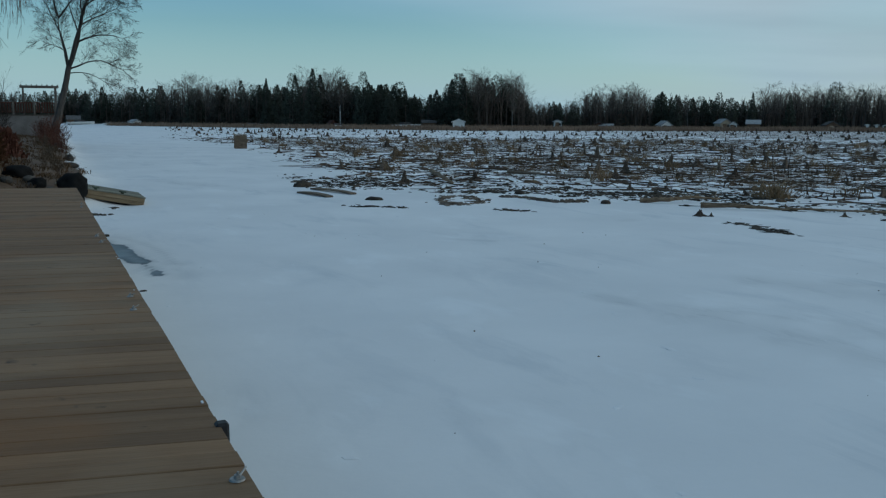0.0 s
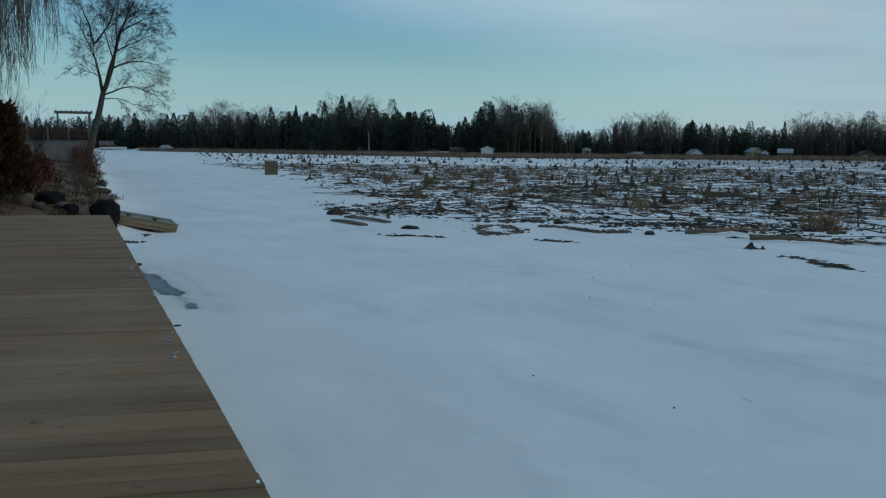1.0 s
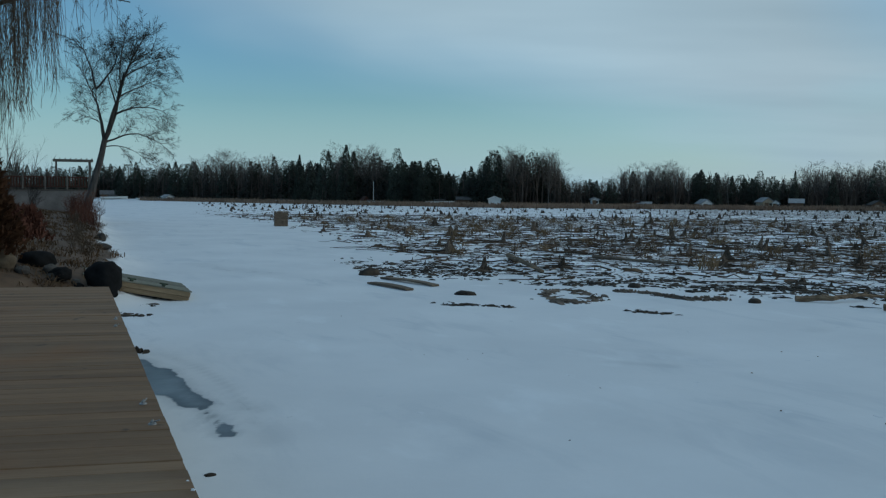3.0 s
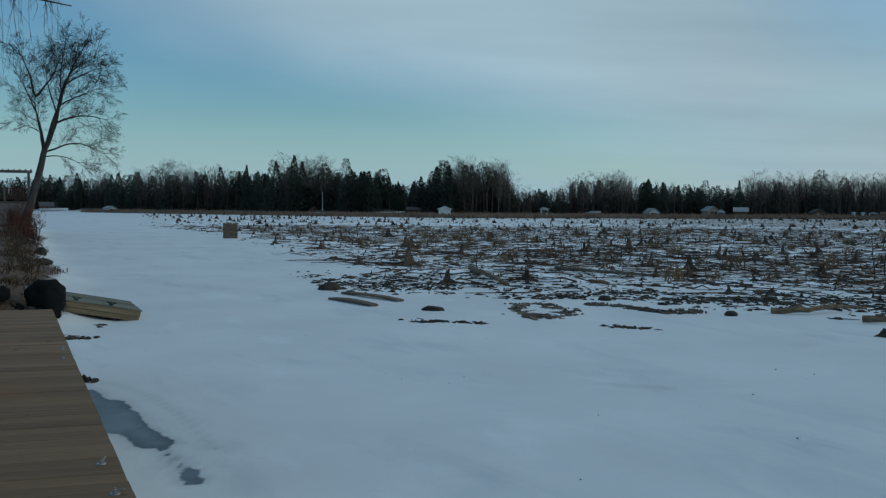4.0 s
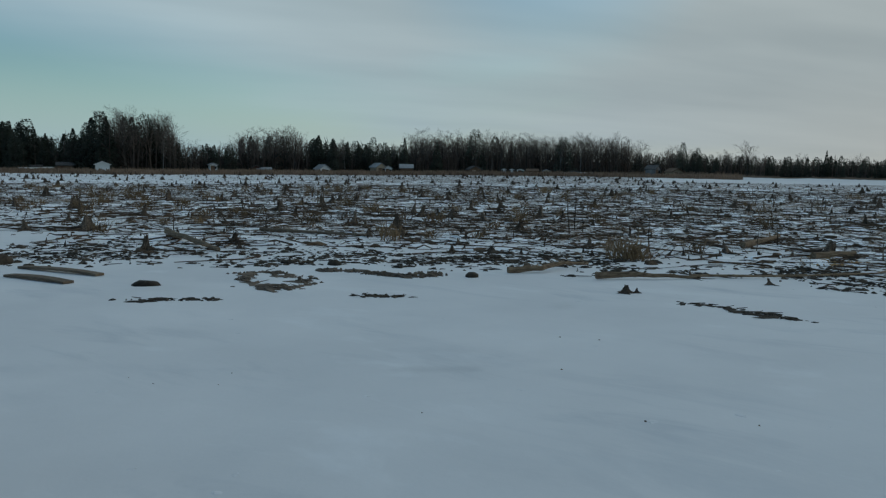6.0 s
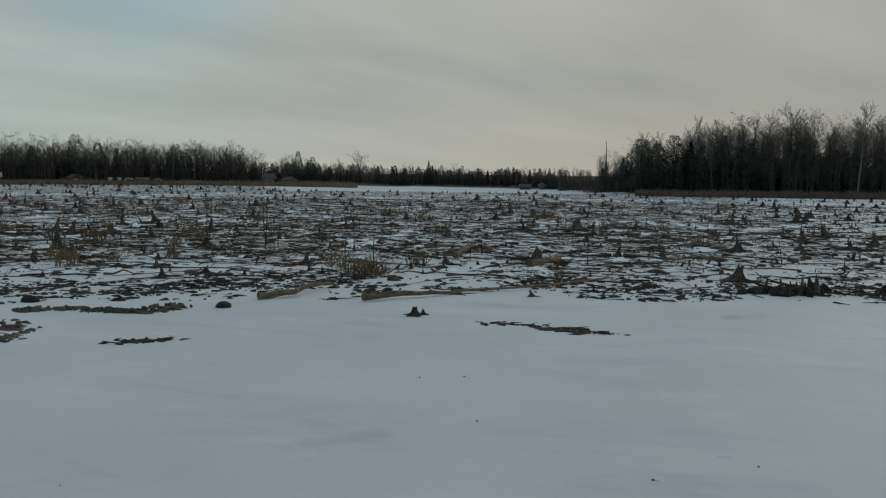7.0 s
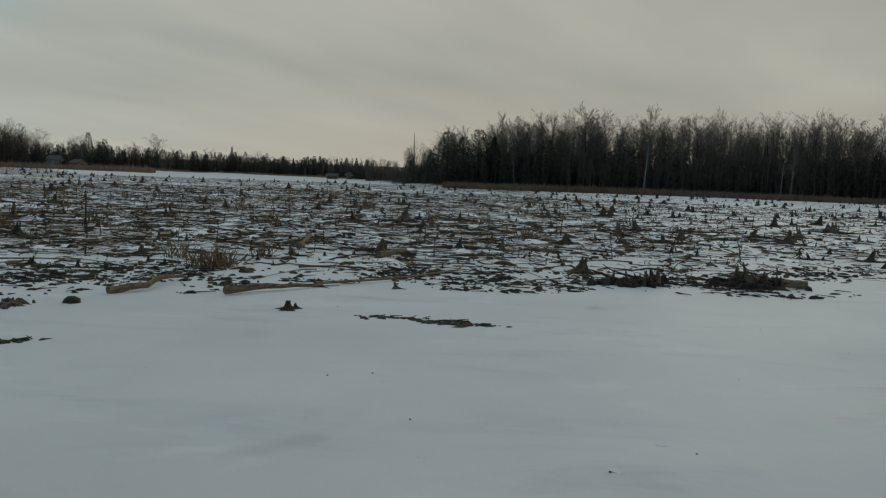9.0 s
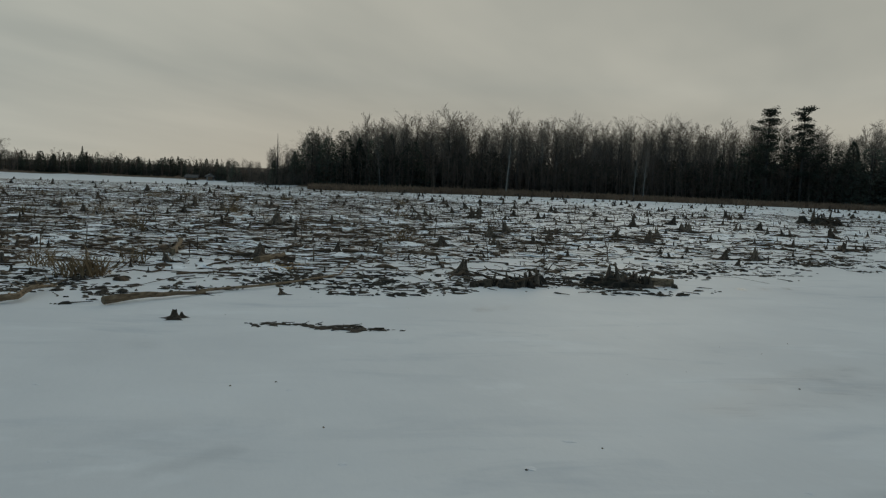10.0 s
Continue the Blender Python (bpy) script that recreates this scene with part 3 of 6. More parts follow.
# faint swept arcs and wind-scoured tongues
SCOURED = [((-4.75, 13.1), (-4.12, 12.1), 0.15, 0.47), ((-4.05, 11.95), (-3.94, 11.62), 0.15, 0.66), ((-5.78, 15.5), (-5.11, 14.75), 0.10, 0.2), ((-5.11, 14.75), (-4.43, 13.62), 0.08, 0.38), ((-4.43, 13.62), (-4.0, 12.58), 0.10, 0.34), ((-4.0, 12.58), (-3.54, 11.47), 0.22, 0.16), ((-5.2, 14.4), (-4.2, 12.7), 0.40, 0.10), ((-9.6, 30.2), (-8.6, 29.0), 0.5, 0.2), ((1.75, 10.2), (2.4, 9.5), 0.28), ((2.6, 9.2), (3.9, 7.2), 0.42), ((3.4, 9.4), (4.5, 8.0), 0.3), ((-8.2, 28.5), (-6.8, 27.2), 0.6), ((4.0, 11.2), (5.8, 9.6), 0.45), ((5.2, 11.0), (6.8, 9.8), 0.3), ((3.75, 18.55), (4.15, 18.2), 0.16), ((3.28, 17.35), (3.36, 17.1), 0.12), ((9.0, 15.3), (9.7, 14.9), 0.16), ((0.1, 15.25), (0.8, 15.0), 0.16), ((15.13, 11.09), (16.0, 9.99), 0.10, 0.6), ((9.0, 15.53), (9.44, 14.95), 0.09, 0.5)]
build_ground()


# ================= woods =================
def stems_mesh(name, segs, mat, sides=3):
    V, F = tubes(segs, sides)
    return mesh_from(name, V, F, mat)


BARE_KINDS = []
for k in range(7):
    cfg = FAR_BARE if k < 4 else STRAIGHT
    thick, thin = bare_tree(100 + k, cfg, 1.0, 0.0125 if k < 4 else 0.0105, 10.0)
    BARE_KINDS.append((thick, thin))
CONE_KINDS = [conifer(200 + k, 10.0, (2.5, 3.0, 2.2, 3.3)[k], 2200, (0.75, 0.5, 0.85, 0.42)[k], size=0.27, leader=k % 2 == 0) for k in range(4)]
CEDAR_KINDS = [conifer(220 + k, 5.0, 2.0, 420, 0.42, 0.0, 0.56, False) for k in range(3)]

def twig_mesh(segs, mat, seed):
    return mesh_from("crown", *ribbons(segs, seed), mat)


BARE_MESH = [(stems_mesh("trunk", a, BARK_GREY, 4), twig_mesh(b, TWIG, k)) for k, (a, b) in enumerate(BARE_KINDS)]
PALE_MESH = [(stems_mesh("trunk", BARE_KINDS[k][0], PALE_BARK, 4), BARE_MESH[k][1]) for k in (4, 5, 6)]
BIRCH_MESH = [(stems_mesh("trunk", BARE_KINDS[k][0], BIRCH, 5), twig_mesh(BARE_KINDS[k][1], TWIG, k)) for k in (4, 5)]
CONE_LIGHT = [conifer(240 + k, 10.0, (2.6, 3.0, 2.3, 3.3)[k], 900, (0.7, 0.48, 0.8, 0.4)[k], size=0.44, leader=False) for k in range(4)]
CONE_STEM = stems_mesh("trunk", [(0, 0, -0.2, 0, 0, 5, 0.16, 0.1), (0, 0, 5, 0, 0, 9.6, 0.1, 0.02)], BARK_GREY, 5)
CONE_MESH = [mesh_from("crown", V, F, NEEDLES) for V, F in CONE_KINDS]


def stand(name, meshes, x, y, h, label, category, group, rot, lean=0.0, wide=1.0):
    """One tree of height h, from meshes ten metres tall."""
    t = empty(name, pose(x, y, ground_z(x, y) - 0.05, 0, lean, rot) @ Matrix.Diagonal((h / 10 * wide, h / 10 * wide, h / 10, 1)))
    for n, me in zip(("trunk", "crown"), meshes):
        put(n, me, t)
    return tagged(t, label, category, group)



def woods(name, label, items):
    """Trees too many to count, in one mesh. items: (corners, triangles, material index) already placed."""
    mats = [TWIG_DARK, NEEDLES, CEDAR, TWIG, THICKET]
    V, F = merge([(a, b) for a, b, _ in items])
    idx = np.concatenate([np.full(len(b), m) for _, b, m in items])
    return tagged(put(name, mesh_from(name, V, F, mats, idx)), label, "woods", kind="stuff")


def bare_arrays(k, dark):
    thick, thin = BARE_KINDS[k]
    V, F = merge([tubes(thick, 3), ribbons(thin[k % 2::2] * [1, 1, 1, 1, 1, 1, 1.25, 1.25], k)])
    return V, quads_to_tris(F), 0 if dark else 3


BARE_ARR = [bare_arrays(k, False) for k in range(7)]


def brush_stems(rng, count, places, stout=1.0):
    """Upright forked stems of bare brush, as fine strips. places(): x, y, height."""
    segs = []
    for k in range(count):
        x, y, h = places()
        z = ground_z(x, y) - 0.1
        lean = Vector((rng.gauss(0, 0.05), rng.gauss(0, 0.05), 1)).normalized()
        foot, top = Vector((x, y, z)), Vector((x, y, z)) + lean * h
        r = (0.012 + 0.006 * h) * stout
        segs.append((*foot, *top, r, 0.010))
        for m in range(5):
            p = foot.lerp(top, rng.uniform(0.25, 0.95))
            q = p + Vector((rng.gauss(0, 0.5), rng.gauss(0, 0.5), rng.uniform(0.4, 1.3))) * (0.18 * h)
            segs.append((*p, *q, 0.022 * stout, 0.010 * stout))
    V, F = ribbons(segs, 8)
    return V, quads_to_tris(F)


# stretches of the far shore: bearing from, to, height, share of conifers, trees
STRETCHES = [
    (-31, -23, 8.5, 0.75, 16), (-23, -16.5, 9.5, 0.85, 16), (-16.5, -11.5, 10.5, 0.30, 12), (-11.5, -8.5, 9.5, 0.8, 10), (-8.5, -5.0, 11.8, 0.5, 9), (-5.0, -1.0, 10.2, 0.95, 14),
    (-1.0, 1.6, 8.2, 0.9, 8), (1.6, 6.8, 12.4, 0.2, 15), (6.8, 10.5, 6.0, 0.45, 9), (10.5, 14.6, 9.4, 0.12, 10), (14.6, 17.6, 8.4, 0.85, 8), (17.6, 21.4, 7.8, 0.75, 10),
    (21.4, 27.5, 10.6, 0.10, 22), (27.5, 35.4, 10.4, 0.07, 28), (35.4, 39.5, 7.0, 0.45, 9), (39.5, 43.5, 6.0, 0.6, 9), (43.5, 50.0, 5.6, 0.85, 14), (50.0, 58.0, 5.4, 0.85, 18),
]
STRETCHES = [(a0, a1, h * pulled((a0 + a1) / 2) + 0.5, share, n) for a0, a1, h, share, n in STRETCHES]
rng = random.Random(5)
for a0, a1, h, share, n in STRETCHES:
    for k in range(n):
        az = a0 + (a1 - a0) * (k + rng.random()) / n
        x, y = polar(az, float(shore_distance(az)) + 4 + rng.uniform(0, 10))
        hh = h * rng.uniform(0.72, 1.02)
        if rng.random() < share:
            stand("spruce_tree", (CONE_STEM, rng.choice(CONE_MESH)), x, y, hh, "dark green spruce tree on the far shore", "tree", "spruces on the far shore", rng.uniform(0, 360), wide=rng.uniform(0.8, 1.15))
        else:
            stand("bare_tree", rng.choice(BARE_MESH[:5]), x, y, hh, "leafless grey-brown tree on the far shore", "tree", "bare trees on the far shore", rng.uniform(0, 360), wide=rng.uniform(1.1, 1.6))
items = []
for a0, a1, h, share, n in STRETCHES:
    for k in range(int(n * 2.1)):
        az = rng.uniform(a0, a1)
        x, y = polar(az, float(shore_distance(az)) + rng.uniform(9, 34))
        hh = h * rng.uniform(0.6, 0.97)
        if rng.random() < share + 0.05:
            V, F = rng.choice(CONE_LIGHT)
            items.append((placed(V, x, y, 0.8, hh / 10, rng.uniform(0, 6.28)), F, 1))
        else:
            V, F, m = rng.choice(BARE_ARR[:5])
            items.append((placed(V * [1.35, 1.35, 1], x, y, 0.8, hh / 10, rng.uniform(0, 6.28)), F, m))
    for k in range(int((a1 - a0) * 6.5)):
        az = rng.uniform(a0, a1)
        x, y = polar(az, float(shore_distance(az)) + rng.uniform(5, 30))
        V, F = rng.choice(CEDAR_KINDS)
        items.append((placed(V, x, y, 0.4, h * rng.uniform(0.45, 0.85) * (0.55 + 0.45 * min(1, share * 2)) / 5, rng.uniform(0, 6.28)), F, 2))


def in_far_wood():
    a0, a1, h, share, n = rng.choices(STRETCHES, [(q[1] - q[0]) * (1.15 - q[3]) for q in STRETCHES])[0]
    az = rng.uniform(a0, a1)
    x, y = polar(az, float(shore_distance(az)) + rng.uniform(5, 32))
    return x, y, h * (0.25 + 0.62 * rng.random())


items.append((*brush_stems(rng, 5500, in_far_wood, 2.2), 4))
woods("far_woods", "dense dark mixed woods behind the far shore", items)

# the near wood on the sun's side of the lake
RIGHT = [(57.3, 60.0, 3.0, 8), (60.0, 62.2, 5.0, 7), (62.2, 65.0, 7.2, 10), (65.0, 70, 9.6, 17), (70, 77, 10.3, 24), (77, 84, 10.6, 24), (84, 91, 10.8, 22), (91, 101, 10.6, 26), (101, 114, 10.4, 20)]


def crest(az):
    """How the wood's skyline swells and dips along the shore."""
    return 1.03 + 0.03 * math.sin(az * 0.9 + 1.0) + 0.035 * math.sin(az * 2.3) + 0.03 * math.sin(az * 5.1 + 2)


items = []
for a0, a1, h, n in RIGHT:
    for k in range(n):
        az = a0 + (a1 - a0) * (k + rng.uniform(-0.3, 1.3)) / n
        x, y = polar(az, float(shore_distance(az)) + 6 + rng.uniform(0, 14))
        stand("bare_tree", rng.choice(BARE_MESH[:2] + BARE_MESH[4:] + PALE_MESH * 2), x, y, h * crest(az) * rng.uniform(0.66, 1.06), "tall leafless grey tree at the wood's edge", "tree", "bare trees of the near wood", rng.uniform(0, 360), rng.uniform(-2, 2), wide=rng.uniform(0.9, 1.35))
    for k in range(int(n * 4.0)):
        az = rng.uniform(a0, a1)
        x, y = polar(az, float(shore_distance(az)) + rng.uniform(12, 60))
        V, F, m = rng.choice(BARE_ARR[4:] + BARE_ARR[4:] + BARE_ARR[:2])
        wide = rng.uniform(0.95, 1.45)
        items.append((placed(V * [wide, wide, 1], x, y, 0.8, h * crest(az) * rng.uniform(0.70, 1.07) / 10, rng.uniform(0, 6.28)), F, m))
    for k in range(int((a1 - a0) * 19)):
        az = rng.uniform(a0, a1)
        x, y = polar(az, float(shore_distance(az)) + rng.uniform(5, 34))
        V, F = rng.choice(CEDAR_KINDS)
        items.append((placed(V, x, y, 0.2, h * rng.uniform(0.30, 0.62) / 5, rng.uniform(0, 6.28)), F, 2))


def in_near_wood():
    a0, a1, h, n = rng.choices(RIGHT, [r[1] - r[0] for r in RIGHT])[0]
    az = rng.uniform(a0, a1)
    x, y = polar(az, float(shore_distance(az)) + rng.uniform(1.5, 45))
    return x, y, h * (0.16 + 0.42 * rng.random())


items.append((*brush_stems(rng, 13000, in_near_wood), 4))
woods("near_woods", "dense leafless wood with dark cedar undergrowth", items)


# ================= dock =================
DOCKWOOD = material("weathered_deck_board", [(0.145, 0.080, 0.038), (0.203, 0.117, 0.058), (0.258, 0.156, 0.082)], 1.0, 0.75, 0.3, (0.55, 6, 6), 13, vary=0.17, stain=[((0.30, 0.215, 0.135), 0.8, 0.50, 0.68, 0.5), ((0.24, 0.105, 0.032), 0.9, 0.56, 0.70, 0.55), ((0.050, 0.032, 0.019), 6.0, 0.67, 0.73, 0.8)])
STEEL = material("galvanised_steel", [(0.22, 0.22, 0.22), (0.42, 0.42, 0.41)], 20, 0.6, 0.1, metal=0.9, vary=0.05)
BLACK = material("black_rubber", [(0.010, 0.010, 0.011), (0.028, 0.028, 0.030)], 6, 0.6, 0.3)
BOARD_DIR = math.degrees(math.atan2(0.215, 0.977))


def board_mesh(length, width, thick, shear, seed):
    """A deck board with eased top edges: x along it from its lake end, y across."""
    rng = random.Random(seed)
    h, c = width / 2, 0.0035
    prof = [(-h, -thick), (h, -thick), (h, -c), (h - c, 0), (-h + c, 0), (-h, -c)]
    V, F = [], []
    xs = (0.0, -length * 0.33, -length * 0.66, -length)
    for i, x in enumerate(xs):
        dz = rng.uniform(-0.0015, 0.0015)
        V += [(x + (y * shear if i == 0 else 0), y, z + dz) for y, z in prof]
    n = len(prof)
    for i in range(len(xs) - 1):
        for k in range(n):
            F.append((i * n + k, i * n + (k + 1) % n, (i + 1) * n + (k + 1) % n, (i + 1) * n + k))
    F.append((0, 3, 4, 5)), F.append((0, 1, 2, 3))
    e = (len(xs) - 1) * n
    F.append((e, e + 5, e + 4, e + 3)), F.append((e, e + 3, e + 2, e + 1))
    return mesh_from("board", V, F, DOCKWOOD)


def box(bm, x0, y0, z0, x1, y1, z1, bevel=0.0):
    m = Matrix.Translation(((x0 + x1) / 2, (y0 + y1) / 2, (z0 + z1) / 2)) @ Matrix.Diagonal((x1 - x0, y1 - y0, z1 - z0, 1))
    g = bmesh.ops.create_cube(bm, size=1, matrix=m)
    if bevel:
        es = list({e for v in g["verts"] for e in v.link_edges})
        bmesh.ops.bevel(bm, geom=es, offset=bevel, segments=1, affect="EDGES")
    return bm


def build_dock():
    turn = math.degrees(math.atan2(-ALONG.x, ALONG.y))
    dock = empty("dock", pose(EDGE.x, EDGE.y, 0, 0, 0, turn))       # x to the lake, y along
    tagged(dock, "long weathered brown timber dock along the frozen shore", "dock")
    rel = BOARD_DIR - turn
    width, gap = 0.143, 0.0025
    pitch = (width + gap) / math.cos(radians(rel))
    shear = math.tan(radians(rel))
    kinds = [board_mesh(DOCK_W, width, 0.038, shear, k) for k in range(4)]
    rng = random.Random(8)
    n = int((DOCK_END - DOCK_START) / pitch)
    for i in range(n):
        y = DOCK_END - (i + 0.5) * pitch
        put("board", rng.choice(kinds), dock, m=pose(rng.uniform(-0.002, 0.002), y, DECK_Z + rng.uniform(-0.0015, 0.0015), 0, 0, rel))
    bm = bmesh.new()
    box(bm, -0.075, DOCK_START, DECK_Z - 0.25, -0.035, DOCK_END - 0.05, DECK_Z - 0.042, 0.004)
    part("rim_joist", bm, PLANK_OLD, dock)
    for x in (-1.2, -2.4):
        bm = bmesh.new()
        box(bm, x - 0.02, DOCK_START, DECK_Z - 0.25, x + 0.02, DOCK_END - 0.75, DECK_Z - 0.042)
        part("joist", bm, PLANK_OLD, dock)
    y = DOCK_END - 0.3
    while y > DOCK_START:
        for x in (-0.16, -2.1):
            bm = bmesh.new()
            bmesh.ops.create_cone(bm, cap_ends=True, segments=12, radius1=0.07, radius2=0.065, depth=0.74, matrix=Matrix.Translation((x, y - (0.6 if x < -1 else 0), 0.22)))
            part("post", bm, PLANK_OLD, dock)
        y -= 2.4
    # bolts with washers that stand proud near the lake edge, set in pairs
    for (bx, by), tilt, big in BOLTS:
        d = Vector((bx, by)) - EDGE
        lx, ly = d.dot(-INLAND), d.dot(ALONG)
        bm = bmesh.new()
        bmesh.ops.create_cone(bm, cap_ends=True, segments=8, radius1=0.007 * big, radius2=0.006 * big, depth=0.016, matrix=pose(0.002, 0, 0.022, tilt, tilt / 2, 0))
        bmesh.ops.create_cone(bm, cap_ends=True, segments=8, radius1=0.005 * big, radius2=0.004 * big, depth=0.07 * big, matrix=pose(0.03 * big, 0, 0.02, 0, 72, tilt))
        bolt = part("bolt", bm, STEEL, dock, "bent galvanised bolt", pose(lx, ly, DECK_Z + 0.001, 0, 0, tilt * 3))
        bm = bmesh.new()
        bmesh.ops.create_cone(bm, cap_ends=True, segments=18, radius1=0.034 * big, radius2=0.031 * big, depth=0.006, matrix=Matrix.Translation((0, 0, 0.004)))
        part("washer", bm, STEEL, bolt)
        bm = bmesh.new()
        bmesh.ops.create_cone(bm, cap_ends=True, segments=6, radius1=0.016 * big, radius2=0.015 * big, depth=0.014, matrix=Matrix.Translation((0, 0, 0.013)))
        part("nut", bm, STEEL, bolt)
    # dark rubber bumpers hooked over the edge
    for a in (0.78,):
        bm = bmesh.new()
        box(bm, -0.02, a - 0.03, DECK_Z - 0.16, 0.035, a + 0.03, DECK_Z + 0.012, 0.01)
        part("bumper", bm, BLACK, dock, "small black rubber edge bumper")
    return dock


BOLTS = [((-1.04, 2.86), 12, 0.85), ((-2.45, 6.06), -14, 0.7), ((-2.29, 5.63), 9, 0.7), ((-3.84, 9.26), 16, 0.7), ((-3.63, 8.80), -9, 0.7), ((-5.32, 12.75), 10, 0.6), ((-5.15, 12.3), -12, 0.6)]


# ================= stump flats =================
def stump_body(seed, n=10, rings=6):
    """A dead stump one unit tall: buttressed root collar, ribbed sides, splintered top."""
    rng = random.Random(seed)
    lobes, ph = rng.choice((3, 4, 5)), rng.uniform(0, 6.28)
    wide, squat = rng.uniform(0.62, 1.15), rng.uniform(0.3, 0.6)
    lx, ly = rng.uniform(-0.25, 0.25), rng.uniform(-0.25, 0.25)
    rib = [rng.uniform(0.72, 1.25) for _ in range(n)]
    tip = [rng.choice((-0.60, -0.45, -0.25, -0.1, 0.0, 0.10, 0.2)) for _ in range(n)]
    V, F = [], []
    for i in range(rings):
        t = i / (rings - 1)
        base = (0.34 * (1 - squat * t) + 0.55 * (1 - t) ** 4) * wide
        for k in range(n):
            a = 2 * math.pi * k / n
            r = base * rib[k] * (1 + (0.75 * (1 - t) ** 2 + 0.10) * math.cos(lobes * a + ph + t) + rng.uniform(-0.12, 0.12))
            z = t - 0.10 + (tip[k] if i == rings - 1 else 0.25 * tip[k] * t)
            V.append((r * math.cos(a) + lx * t * t, r * math.sin(a) + ly * t * t, z))
    for i in range(rings - 1):
        for k in range(n):
            F.append((i * n + k, i * n + (k + 1) % n, (i + 1) * n + (k + 1) % n, (i + 1) * n + k))
    V.append((lx, ly, 0.40))
    c, o = len(V) - 1, (rings - 1) * n
    tri = [(o + k, o + (k + 1) % n, c) for k in range(n)]
    F = np.concatenate([quads_to_tris(np.array(F)), np.array(tri)])
    return np.array(V, float), F


def root_mesh(seed):
    """A root that creeps out over the ice, one unit long."""
    rng = random.Random(seed)
    segs, p, d, r = [], Vector((0.12, 0, 0.10)), Vector((1, 0, -0.12)), 0.075
    for i in range(5):
        q = p + d.normalized() * rng.uniform(0.16, 0.24)
        q.z = max(0.0, min(0.14, q.z))
        segs.append((*p, *q, r, r * 0.72))
        p, r = q, r * 0.72
        d = Vector((1, rng.uniform(-0.7, 0.7), rng.uniform(-0.35, 0.2)))
    V, F = tubes(segs, 5)
    return mesh_from("root", V, F, ROOT)


STUMP_ARR = [stump_body(300 + k) for k in range(14)]
STUMP_MESH = [mesh_from("trunk", V, F, STUMP) for V, F in STUMP_ARR]
STUMP_LOW = [stump_body(330 + k, 5, 4) for k in range(8)]
ROOT_MESH = [root_mesh(360 + k) for k in range(8)]


def stump(x, y, h, w, rng, label="", group="stumps on the flats", roots=True):
    """One stump with its roots."""
    s = empty("tree_stump", pose(x, y, ground_z(x, y), 0, 0, rng.uniform(0, 360)))
    k = rng.randrange(14)
    put("trunk", STUMP_MESH[k], s, m=pose(0, 0, 0, rng.gauss(0, 6), rng.gauss(0, 6), 0) @ Matrix.Diagonal((w, w, h, 1)))
    for i in range(rng.choice((3, 4, 4, 5)) if roots else 0):
        L = w * rng.uniform(1.4, 4.2)
        put("root", rng.choice(ROOT_MESH), s, m=pose(0, 0, -0.01, 0, 0, i * 95 + rng.uniform(-40, 40)) @ Matrix.Diagonal((L, L * 0.75, min(0.8, 0.6 * L), 1)))
    return tagged(s, label or "weathered grey-brown tree stump with spreading roots in snow", "stump", group)


def flats_at(x, y):
    return looked_up(2, x, y)


# known stumps: place, height, width
for (x, y), h, w in [((5.72, 18.95), 0.19, 0.20), ((6.0, 19.0), 0.11, 0.15), ((8.96, 18.95), 0.15, 0.12), ((8.15, 20.15), 0.20, 0.17), ((12.37, 23.8), 0.34, 0.25), ((17.2, 21.7), 0.42, 0.46),
                     ((17.76, 20.6), 0.42, 0.22), ((-0.94, 29.0), 0.45, 0.32), ((1.24, 28.7), 0.26, 0.26), ((28.7, 14.2), 0.62, 0.42), ((23.2, 9.0), 0.30, 0.22), ((23.4, 11.4), 0.44, 0.36),
                     ((38.6, 13.2), 0.62, 0.55), ((33.5, 14.2), 0.62, 0.55), ((31.7, 15.8), 0.50, 0.50), ((25.6, 17.9), 0.40, 0.35), ((46.7, 14.4), 0.7, 0.45), ((31.0, 7.2), 0.5, 0.45), ((22.2, 18.3), 0.35, 0.3), ((27.5, 20.0), 0.7, 0.5)]:
    stump(x, y, h * 0.80, w * 0.80, random.Random(int(x * 100)), roots=not 18.9 < y < 19.2)

rng = random.Random(21)
near, far = [], []
tries = 0
while len(near) < 262 and tries < 60000:
    tries += 1
    az, d = rng.uniform(-14, 104), math.sqrt(rng.uniform(15 ** 2, 56 ** 2))
    x, y = over_flats(az, d)
    f = flats_at(x, y)
    if f < 0.10 or rng.random() > 0.35 + 0.65 * f or (az < 20 and rng.random() < 0.35):
        continue
    if any((x - a) ** 2 + (y - b) ** 2 < 0.8 for a, b in near):
        continue
    near.append((x, y))
    big = rng.random() ** 2.2
    stump(x, y, 0.14 + (0.46 if d > 24 else 0.26) * big * rng.uniform(0.7, 1.2), 0.12 + 0.28 * big * rng.uniform(0.6, 1.3), rng)
pairs = []
tries = 0
while len(pairs) < 2600 and tries < 40000:
    tries += 1
    az, d = rng.uniform(-16, 106), math.sqrt(rng.uniform(50 ** 2, 178 ** 2))
    x, y = over_flats(az, d)
    if math.hypot(x + 3, y - 7) < 56 or flats_at(x, y) < 0.25 + 0.2 * rng.random():
        continue
    V, F = rng.choice(STUMP_LOW)
    h = 0.12 + 0.42 * rng.random() ** 2.5
    W = V.copy()
    W[:, 2] *= rng.uniform(0.7, 1.15)
    pairs.append((placed(W, x, y, 0.0, h, rng.uniform(0, 6.28)), F))
V, F = merge(pairs)
tagged(put("far_stumps", mesh_from("far_stumps", V, F, STUMP)), "countless small grey stumps standing in the frozen flats", "stumps", kind="stuff")


